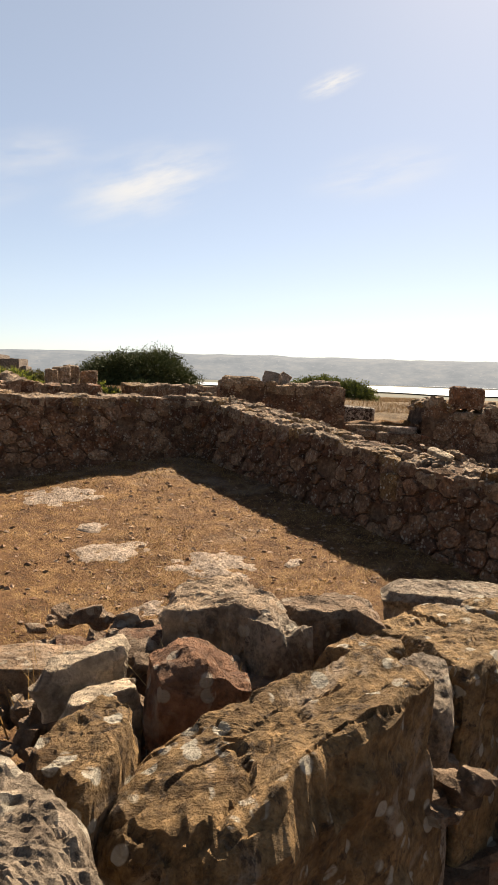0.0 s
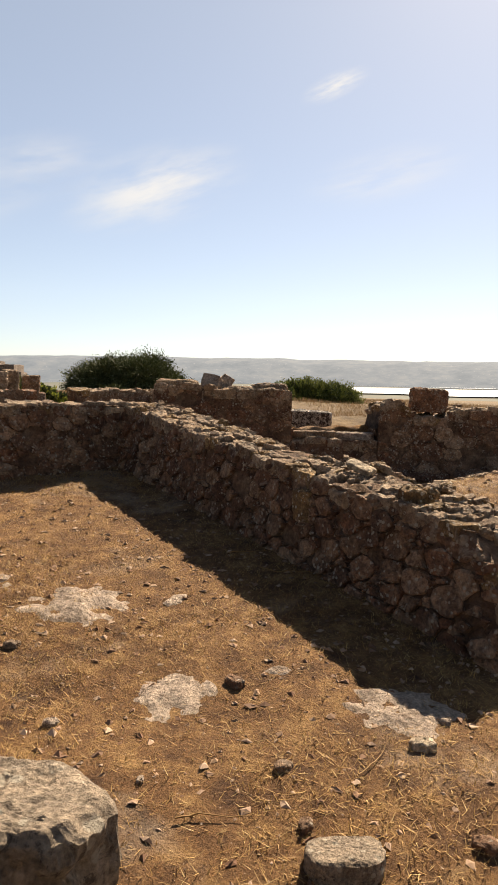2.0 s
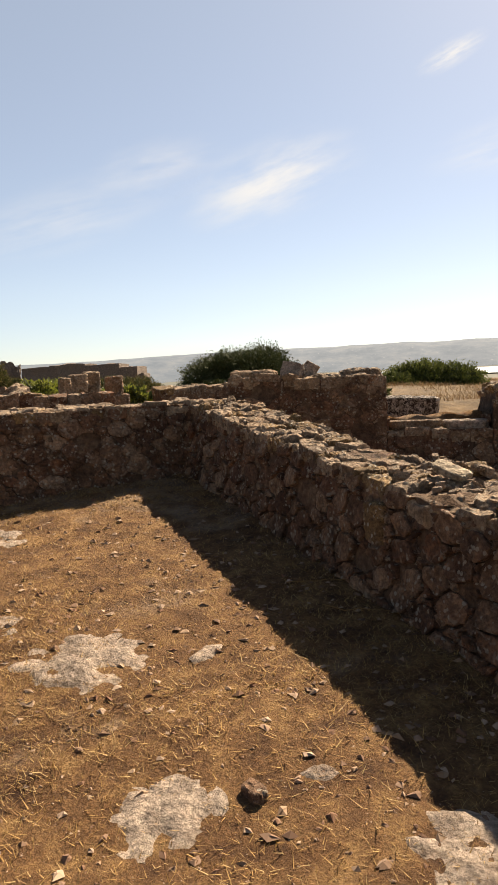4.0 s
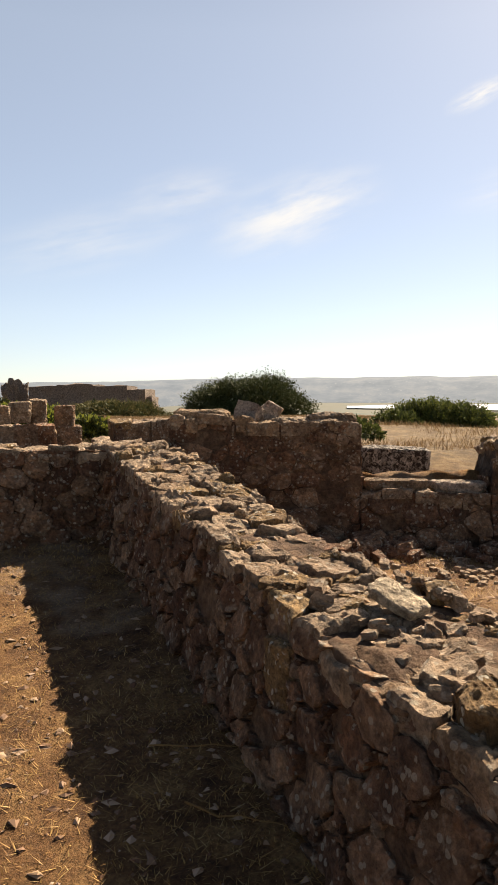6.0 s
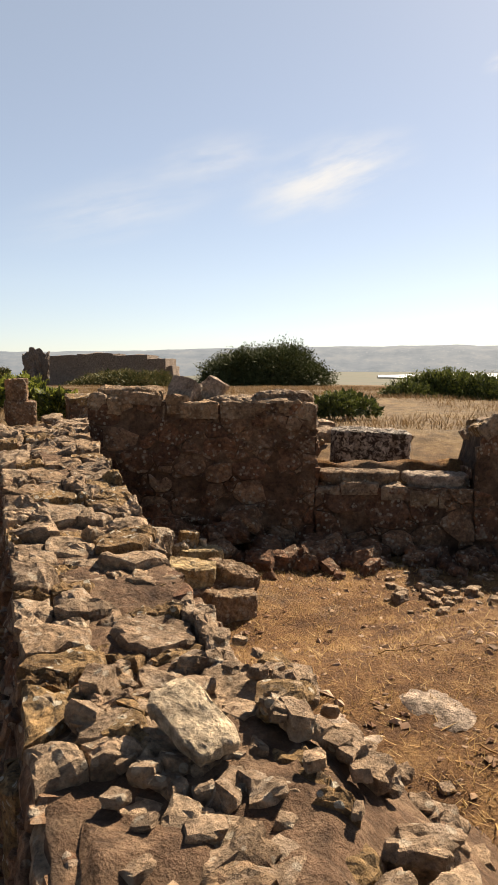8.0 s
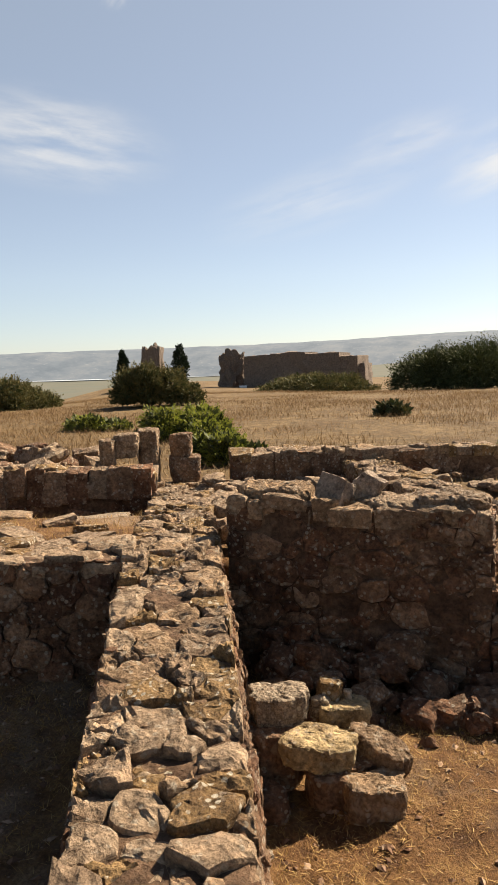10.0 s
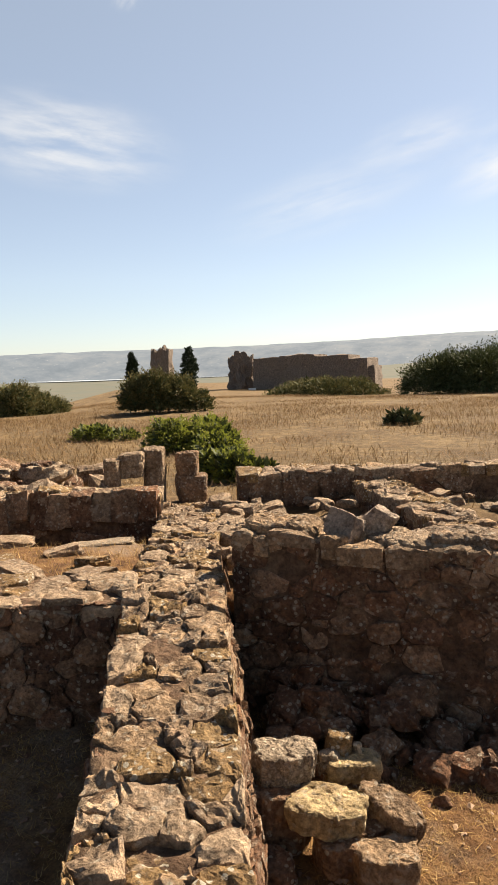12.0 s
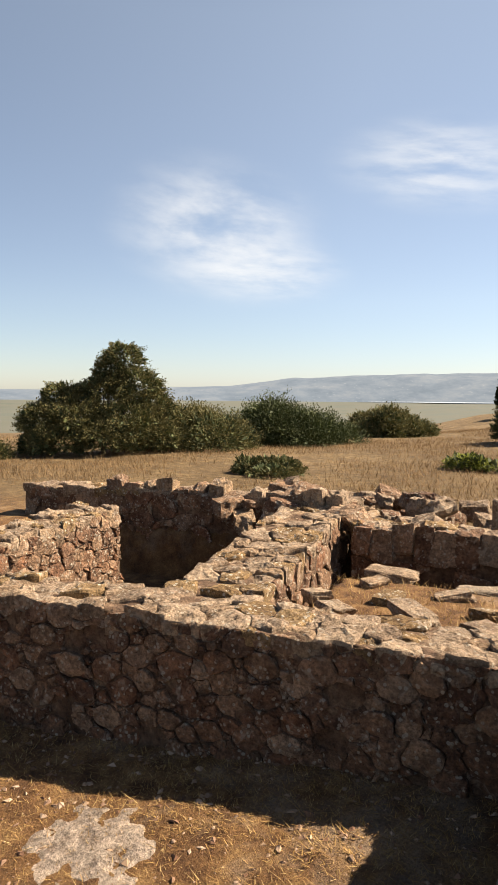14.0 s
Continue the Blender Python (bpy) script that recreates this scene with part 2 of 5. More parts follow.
def ground(x, y):
    u, v = to_uv(x, y)
    r = math.hypot(x, y - 6)
    inside = floor_height(x, y)
    field = 0.82 + 0.10 * fbm(x, y, 3, 0.13, 3) + 0.2 * smooth(10, 26, y) * smooth(-16, 0, x) * (1 - smooth(1, 5, x)) * (1 - smooth(26, 60, y))
    az = math.degrees(math.atan2(x, y - 5))
    west = 1 - smooth(-46, -37, az)
    rim = 80 - 54 * west
    field -= 0.5 * smooth(25, 60, r) + 39.5 * smooth(rim, rim + 500, r) + 1.5 * west * smooth(20, 60, r)
    if r > 600:
        rise = math.tan(radians(-0.75 + 1.05 * smooth(-34, -8, az))) * r
        k = smooth(700, 3400, r)
        field = field * (1 - k) + rise * k
    outside = max(smooth(0.2, 0.35, u) if v < 0.25 else 0.0, smooth(0.15, 0.35, behind_w4(x, y)) if v >= 0.25 else 0.0)
    outside = max(outside, smooth(7.5, 10, v), smooth(9, 12, -v))
    if u > 0.2 and v < 0.3:
        if v > -1.5:
            pit = smooth(0.35, 0.45, u) * (1 - smooth(3.2, 3.3, u))
            z = 0.98 - 0.42 * smooth(1.75, 2.05, u)
            field = field * (1 - pit) + z * pit
        else:
            pit = smooth(0.4, 0.5, u) * (1 - smooth(3.3, 3.4, u)) * smooth(-5.6, -5.4, v)
            field = field * (1 - pit) + 0.35 * pit
    elif v >= 0.3 and 0.15 < behind_w4(x, y) < 3.2 and x < 4.5:
        field = field - 0.26 * smooth(0.3, 0.6, behind_w4(x, y)) * (1 - smooth(1.8, 3.2, behind_w4(x, y)))
    inside -= (0.15 + max(0.0, min(7.9, y) - 4.2) * 0.03) * smooth(0.45, 0.6, v) * smooth(-2.2, -1.2, u)
    z = inside * (1 - outside) + field * outside
    if r < 40:
        z += 0.022 * fbm(x, y, 0, 1.7, 4) + 0.008 * fbm(x, y, 5, 9, 3)
    return z


# ---------------------------------------------------------------- mesh helpers
def mesh_of(name, verts, faces, mat, smooth_shade=False):
    me = bpy.data.meshes.new(name)
    me.from_pydata(verts, [], faces)
    me.materials.append(mat)
    if smooth_shade:
        me.polygons.foreach_set("use_smooth", [True] * len(me.polygons))
    me.update()
    return me


def part(name, me, parent, m=None, label=""):
    ob = new(name, me)
    ob.parent = parent
    if m is not None:
        ob.matrix_basis = m
    return tagged(ob, label) if label else ob


def box_stone(seed, cuts=1, rounding=0.3, jitter=0.10, rough=0.0, freq=2.0, flat=0.0, shear_by=0.22, strata=0.0):
    """A worn stone of unit size round its middle: a cut cube, rounded, knocked uneven."""
    rng = random.Random(seed)
    bm = bmesh.new()
    bmesh.ops.create_cube(bm, size=1.0)
    bmesh.ops.subdivide_edges(bm, edges=bm.edges[:], cuts=cuts, use_grid_fill=True)
    off = Vector((rng.uniform(-50, 50), rng.uniform(-50, 50), rng.uniform(-50, 50)))
    shear = [rng.uniform(-shear_by, shear_by) for _ in range(4)]
    for v in bm.verts:
        p = v.co.copy()
        ball = p.normalized() * 0.58
        p = p.lerp(ball, rounding)
        p.x += shear[0] * p.z + shear[1] * p.y
        p.y += shear[2] * p.z
        p.z += shear[3] * p.x * (1 - flat)
        if rough:
            k = noise.fractal(p * freq + off, 0.9, 2.1, 5) * rough
            k += rough * 0.8 * noise.noise(p * freq * 0.6 + off)
            if strata:
                bed = (p.y * 0.85 + p.z * 0.5) * 6 + 0.9 * noise.noise(p * 2.3 + off)
                k += strata * (noise.fractal(Vector((p.x * 0.9, bed, off.z)), 0.7, 2.0, 5) + 0.5 * abs(noise.noise(Vector((p.x, bed * 2, 3)))))
            p += p.normalized() * k
        else:
            p += Vector([rng.uniform(-jitter, jitter) for _ in range(3)])
        v.co = p
    return bm


def stone_mesh(name, seed, mat, **k):
    bm = box_stone(seed, **k)
    me = bpy.data.meshes.new(name)
    bm.to_mesh(me)
    bm.free()
    me.materials.append(mat)
    return me


# ---------------------------------------------------------------- ground
def graded(a, b, step, reach, growth=1.16):
    inner = list(np.arange(a, b + step / 2, step))
    low, high, s = [], [], step
    while (low[-1] if low else a) > -reach:
        s *= growth
        low.append((low[-1] if low else a) - s)
    s = step
    while (high[-1] if high else b) < reach:
        s *= growth
        high.append((high[-1] if high else b) + s)
    return low[::-1] + inner + high


def build_ground():
    xs, ys = graded(-5.5, 5.5, 0.06, 4900), graded(-1.0, 13.5, 0.06, 4900)
    verts = [(x, y, ground(x, y)) for y in ys for x in xs]
    n = len(xs)
    faces = [(j * n + i, j * n + i + 1, (j + 1) * n + i + 1, (j + 1) * n + i) for j in range(len(ys) - 1) for i in range(n - 1)]
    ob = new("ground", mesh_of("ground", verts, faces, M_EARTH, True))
    tagged(ob, "dry reddish earth with straw and pale patches, falling to a plain", "ground", kind="structure")


build_ground()


# ---------------------------------------------------------------- walls of rubble masonry
def packed(rng, wide, high, big, small, n, squash=1.25):
    """Packs a sheet with stones of mixed size: outlines that share their joints, as lists of points."""
    pts, cells, g = [], {}, big * 1.1
    w = wide / squash
    for i in range(n * 14):
        k = i / (n * 14)
        r = (small + (big - small) * (1 - k) ** 3.0) * rng.uniform(0.85, 1.15) * 0.5
        x, y = rng.uniform(0, w), rng.uniform(0, high)
        cx, cy = int(x / g), int(y / g)
        near = [p for a in (-1, 0, 1) for b in (-1, 0, 1) for p in cells.get((cx + a, cy + b), ())]
        if all((x - p[0]) ** 2 + (y - p[1]) ** 2 > ((r + p[2]) * 0.8) ** 2 for p in near):
            pts.append((x, y, r))
            cells.setdefault((cx, cy), []).append(pts[-1])
            if len(pts) >= n:
                break
    out = []
    for x, y, r in pts:
        poly = [(0, 0), (w, 0), (w, high), (0, high)]
        reach = big * 1.6
        poly = [(max(x - reach, min(x + reach, px)), max(y - reach, min(y + reach, py))) for px, py in poly]
        cx, cy = int(x / g), int(y / g)
        for qx, qy, qr in [p for a in (-2, -1, 0, 1, 2) for b in (-2, -1, 0, 1, 2) for p in cells.get((cx + a, cy + b), ())]:
            if (qx, qy) == (x, y):
                continue
            nx, ny = qx - x, qy - y
            c = (qx * qx + qy * qy - qr * qr - x * x - y * y + r * r) / 2
            kept = []
            for i, p in enumerate(poly):
                q = poly[i - 1]
                dp, dq = p[0] * nx + p[1] * ny - c, q[0] * nx + q[1] * ny - c
                if (dp < 0) != (dq < 0):
                    t = dq / (dq - dp)
                    kept.append((q[0] + (p[0] - q[0]) * t, q[1] + (p[1] - q[1]) * t))
                if dp < 0:
                    kept.append(p)
            poly = kept
            if len(poly) < 3:
                break
        if len(poly) >= 3:
            sheet = []
            for px, py in poly:
                px *= squash
                sheet.append((px + 0.35 * small * noise.noise(Vector((px * 9, py * 9, 0.5))), py + 0.35 * small * noise.noise(Vector((px * 9, py * 9, 7.5)))))
            out.append(sheet)
    return out


def dressed(rng, poly, joint, depth, relief, dome, points, levels, tilt=0.0, ragged=0.05):
    """One stone in its own axes: x, y in the sheet, z out of it. Returns its middle, verts and faces."""
    cx, cy = sum(p[0] for p in poly) / len(poly), sum(p[1] for p in poly) / len(poly)
    sides = [math.hypot(poly[(i + 1) % len(poly)][0] - p[0], poly[(i + 1) % len(poly)][1] - p[1]) for i, p in enumerate(poly)]
    around = sum(sides)
    if around < 0.09:
        return None
    rim = []
    for i, p in enumerate(poly):
        q, k = poly[(i + 1) % len(poly)], max(1, round(points * sides[i] / around))
        if sides[i] > 0.008:
            rim += [Vector((p[0] + (q[0] - p[0]) * j / k - cx, p[1] + (q[1] - p[1]) * j / k - cy, 0)) for j in range(k)]
    if len(rim) < 5:
        return None
    points = len(rim)
    size = around / 4
    off = Vector((rng.uniform(-90, 90), rng.uniform(-90, 90), rng.uniform(-90, 90)))
    rim = [p * (1 + ragged * 2 * noise.noise(p * 2.2 / size + off)) - p.normalized() * joint * 0.5 for p in rim]
    ta, tb = rng.uniform(-tilt, tilt), rng.uniform(-tilt, tilt)
    verts, faces = [p * 0.94 + Vector((0, 0, -depth)) for p in rim], []
    for f, z in levels:
        for p in rim:
            q = p * f
            h = z * dome + relief * (noise.fractal(q * 1.6 / size + off, 0.8, 2.1, 4) + 0.6 * noise.noise(q * 5 / size + off)) + ta * q.x + tb * q.y
            verts.append(q + Vector((0, 0, h)) + p.normalized() * relief * 0.5 * noise.noise(q * 4 / size - off))
    verts.append(Vector((0, 0, dome + relief * noise.noise(off))))
    for i in range(len(levels)):
        for j in range(points):
            a, b = i * points + j, i * points + (j + 1) % points
            faces.append((a, b, b + points, a + points))
    last = len(levels) * points
    faces += [(last + j, last + (j + 1) % points, len(verts) - 1) for j in range(points)]
    return (cx, cy), verts, faces


def wall(name, a, b, thick, top, base, label, faces="f", batter=0.0, seed=1, cap=True, size=(0.14, 0.10), cap_size=(0.17, 0.14), stretch=(0.0, 99.0), flush=0.0, bold=1.0):
    """A rubble wall. a to b: its front line at the top, in plan; the thickness lies to the left of that line.
    top, base: heights by the distance along it. faces: which faces carry stones (f front, b back, s start, e end).
    flush: how far mortar has filled the joints; bold: how uneven the top is."""
    rng = random.Random(seed)
    a, b = Vector(a), Vector(b)
    length = (b - a).length
    d = (b - a) / length
    n = Vector((-d.y, d.x))

    def place(s, across, z):
        p = a + d * s + n * across
        return Vector((p.x, p.y, z))

    steps = max(2, int(length / 0.05))
    rows, mid = 12, 9
    verts, quads, ring = [], [], 0
    for i in range(steps + 1):
        s = length * i / steps
        t, z0 = top(s) - 0.006, base(s) - 0.15
        sec = [(-batter * (1 - k / rows), z0 + (t - z0) * k / rows) for k in range(rows + 1)]
        sec += [(thick * k / mid, t) for k in range(1, mid)]
        sec += [(thick + batter * k / rows, t - (t - z0) * k / rows) for k in range(rows + 1)]
        ring = len(sec)
        for across, z in sec:
            p = place(s, across, z)
            w = 0.010 * fbm(p.x, p.y, p.z, 5.0, 3) + 0.012 * fbm(p.x, p.y, p.z + 7, 13, 3)
            side = -1 if across < thick / 2 else 1
            p += Vector((n.x * w * side, n.y * w * side, 1.5 * w if z > t - 0.02 else 0))
            verts.append(p)
    for i in range(steps):
        for k in range(ring - 1):
            o = i * ring + k
            quads.append((o, o + 1, o + ring + 1, o + ring))
    quads.append(tuple(range(ring)))
    quads.append(tuple(reversed(range(steps * ring, (steps + 1) * ring))))
    quads = [q[::-1] for q in quads]
    thing = new(name, mesh_of(name, verts, quads, M_CORE, True))
    tagged(thing, label, "wall", kind="structure")

    def lay(kind, stone, origin, right, up, out, mat):
        (cx, cy), vs, fs = stone
        m = Matrix((right, up, out)).transposed().to_4x4()
        m.translation = origin
        ob = part(kind, mesh_of(kind, vs, fs, mat), thing, m)
        return ob

    def face(start, along, out, long, lo, low, high, lean):
        """Stones over one upright face. lean: how far the foot stands out."""
        tall = max(0.1, sum(high(lo + long * (k + 0.5) / 12) - low(lo + long * (k + 0.5) / 12) for k in range(12)) / 12) + 0.04
        count = int(long * tall / (size[0] * size[1] * 0.42))
        laid, small_verts, small_faces = 0, [], []
        big = size[0] * 1.1
        for poly in packed(rng, long, tall, big, size[1] * 0.36, count, 1.35):
            if rng.random() < 0.05:
                continue
            stone = dressed(rng, poly, rng.choice((0.003, 0.005, 0.008, 0.014)), 0.05, 0.014, 0.005, 14, ((1.0, -0.9), (0.92, 0.5), (0.55, 1.0)), 0.18, 0.06)
            if stone is None:
                continue
            sx, sy = stone[0]
            z0, z1 = low(lo + sx) - 0.04, high(lo + sx)
            z = z0 + (z1 - z0) * sy / tall
            proud = rng.gauss(0.009, 0.008) * (1 - flush) + 0.004 + lean * (1 - sy / tall)
            p = start + along * sx + out * proud
            tip = (out + Vector((0, 0, lean / tall))).normalized()
            if laid < 290:
                lay("stone", stone, Vector((p.x, p.y, z)), along, tip.cross(along), tip, M_STONE)
                laid += 1
                continue
            m = Matrix((along, tip.cross(along), tip)).transposed().to_4x4()
            m.translation = Vector((p.x, p.y, z))
            o = len(small_verts)
            small_verts += [m @ v for v in stone[1]]
            small_faces += [tuple(o + i for i in f) for f in stone[2]]
        if small_verts:
            tagged(part("small_stones", mesh_of("small_stones", small_verts, small_faces, M_STONE_FILL), thing), "small stones wedged between larger ones", kind="stuff")

    d3, n3 = Vector((d.x, d.y, 0)), Vector((n.x, n.y, 0))
    lo, hi = stretch[0], min(length, stretch[1])
    if "f" in faces:
        face(place(lo, 0, 0), d3, -n3, hi - lo, lo, base, top, batter)
    if "b" in faces:
        face(place(hi, thick, 0), -d3, n3, hi - lo, 0.0, lambda s: base(hi - s), lambda s: top(hi - s), batter)
    if "s" in faces:
        face(place(0, thick, 0), -n3, -d3, thick, 0.0, lambda s: base(0), lambda s: top(0), 0.0)
    if "e" in faces:
        face(place(length, 0, 0), n3, d3, thick, 0.0, lambda s: base(length), lambda s: top(length), 0.0)
    if cap:
        count = min(290, int(length * thick / (cap_size[0] * cap_size[1] * 0.62)))
        for poly in packed(rng, length, thick + 0.05, cap_size[0] * 1.22, cap_size[1] * 0.38, count, 0.85):
            stone = dressed(rng, poly, rng.uniform(0.001, 0.010), rng.uniform(0.07, 0.12), 0.019 * bold, 0.008, 18, ((1.0, -1.6), (0.95, 0.2), (0.8, 0.8), (0.6, 1.0), (0.3, 1.0)), 0.13 * bold, 0.12)
            if stone is None:
                continue
            sx, sy = stone[0]
            slope = (top(min(length, sx + 0.05)) - top(max(0, sx - 0.05))) / 0.1
            along = Vector((d.x, d.y, max(-0.6, min(0.6, slope)))).normalized()
            z = top(sx) + 0.014 + rng.gauss(0, 0.013) * bold - (0.02 if rng.random() < 0.2 else 0)
            lay("cap_stone", stone, place(sx, sy - 0.025, z), along, n3, along.cross(n3), rng.choice((M_TOP, M_TOP, M_TOP, M_YELLOW)))
    return thing


def lin(*pts):
    """Height along a wall, from pairs of distance and height, with a little wander."""
    def f(s):
        if s <= pts[0][0]:
            return pts[0][1]
        for (s0, z0), (s1, z1) in zip(pts, pts[1:]):
            if s <= s1:
                return z0 + (z1 - z0) * (s - s0) / (s1 - s0)
        return pts[-1][1]
    return f


W_TOP = lin((0, 0.86), (1.2, 0.92), (2.4, 1.0), (3.9, 1.09), (5.2, 0.92), (6.3, 0.78), (7.5, 0.665), (8.15, 0.60), (8.3, 0.42), (8.48, 0.15))   # from the pier to the broken end
wall("wall_1", uv(3.95, 0.0), uv(-4.5, 0.0), 0.48, W_TOP, lambda s: floor_height(*uv(3.95 - s, -0.1)) if s > 3.9 else 0.75,
     "long low wall of pinkish rubble stone with a crumbled top", "fb", 0.10, 3, stretch=(3.9, 99.0))
# the wall that closes the near room
wall("wall_2", uv(0.05, -6.4), uv(0.05, 0.02), 0.5, lin((0, 1.0), (2.5, 1.0), (3.4, 1.06), (5.2, 1.09), (6.4, 1.09)), lambda s: floor_height(*uv(-0.05, s - 6.4)),
     "rubble wall with broad flat stones on top", "f", 0.06, 5, cap_size=(0.24, 0.2), stretch=(2.2, 99.0))
# the wall behind the side room: a tall stretch, a low sill, a broken stretch
d4 = (W4_B - W4_A).normalized()


def on4(s, back=0.0):
    p = W4_A + d4 * s + Vector((-d4.y, d4.x)) * back
    return p.x, p.y


wall("wall_3", on4(0.06), on4(1.58), 0.42, lin((0, 1.30), (0.5, 1.27), (1.0, 1.26), (1.4, 1.28), (1.58, 1.24)), lambda s: 0.2,
     "tall stretch of rubble wall, mortared, with large stones along its top", "fse", 0.04, 8, cap_size=(0.22, 0.19), size=(0.15, 0.11), flush=0.6)
wall("wall_4", on4(1.58), on4(2.62), 0.46, lin((0, 0.72), (1.04, 0.72)), lambda s: 0.2, "low stretch of rubble wall under flat sill slabs", "f", 0.04, 9, size=(0.2, 0.13), cap_size=(0.22, 0.2))
wall("wall_5", on4(2.62), on4(6.6), 0.46, lin((0, 0.85), (0.06, 1.14), (0.3, 1.17), (0.42, 1.0), (0.85, 1.0), (1.0, 1.1), (3, 1.08), (4, 0.9)), lambda s: 0.2, "broken stretch of rubble wall with blocks on top", "fs", 0.04, 10, size=(0.2, 0.14), cap_size=(0.19, 0.16))
# the small rooms beyond the near room
wall("wall_6", uv(2.95, -1.75), uv(2.95, 0.0), 0.45, lin((0, 1.16), (1.7, 1.12)), lambda s: 0.55, "wall of large squared blocks behind a trench", "f", 0.0, 12, size=(0.3, 0.2), cap_size=(0.26, 0.2))
wall("wall_7", uv(0.5, -1.7), uv(3.4, -1.95), 0.62, lin((0, 1.05), (1.2, 1.10), (2.6, 1.2)), lambda s: 0.6, "cross wall heaped with loose rubble", "fb", 0.04, 14, size=(0.2, 0.15), cap_size=(0.24, 0.2))
wall("wall_8", uv(0.5, -3.85), uv(2.25, -3.85), 0.45, lin((0, 1.18), (1.75, 1.26)), lambda s: 0.4, "sunlit cross wall of pale mortared rubble", "fb", 0.03, 15, size=(0.13, 0.1), cap_size=(0.2, 0.16))
wall("wall_9", uv(3.4, -6.0), uv(3.4, -1.9), 0.4, lin((0, 1.2), (2, 1.27), (3, 1.24), (4.1, 1.24)), lambda s: 0.4, "back wall of upright blocks set side by side", "f", 0.0, 16, size=(0.24, 0.2), cap_size=(0.22, 0.3))
# low walls behind the tall stretch
wall("wall_10", uv(3.55, 0.75), uv(3.55, 3.6), 0.35, lin((0, 1.18), (0.9, 1.22), (1.3, 1.18), (2.8, 1.2)), lambda s: 0.5, "low plastered wall at the foot of the field", "f", 0.0, 18, size=(0.28, 0.2), cap_size=(0.3, 0.2))
wall("wall_11", uv(1.5, 2.6), uv(3.5, 2.3), 0.4, lin((0, 1.02), (2, 1.1)), lambda s: 0.5, "crumbling cross wall of rubble stone", "fb", 0.0, 19)


# ---------------------------------------------------------------- loose rocks
ROCKS = {}


def rock_mesh(kind, seed, mat, cuts=7, rounding=0.22, rough=0.10, freq=2.2):
    key = (kind, seed)
    if key not in ROCKS:
        me = stone_mesh("rock", seed, mat, cuts=cuts, rounding=rounding, rough=rough, freq=freq)
        ROCKS[key] = me
    return ROCKS[key]


def rock(x, y, z, size, turn=(0, 0, 0), mat=None, seed=0, label="weathered limestone rock", group="", cuts=7, name="rock", rough=0.09, freq=2.2, rounding=0.2):
    """A single stone; z is the height of its middle."""
    mat = mat or M_TOP
    if cuts < 6:
        rounding, rough = 0.42, 0.16
    ob = new(name, rock_mesh(mat.name + str(cuts) + str(rough), seed, mat, cuts, rounding, rough, freq))
    ob.matrix_basis = pose(x, y, z, *turn) @ Matrix.Diagonal((*size, 1))
    return tagged(ob, label, "rock", group)


# the heap of great stones at the start, on a wall stump beside the path
wall("wall_12", (-0.55, 0.36), (0.72, 1.26), 0.55, lin((0, 0.62), (1.6, 0.56)), lambda s: -0.35, "stump of a thick rubble wall under heaped stones", "fb", 0.03, 22, cap=False, size=(0.22, 0.16))
HEAP = "heaped stones on the wall stump"


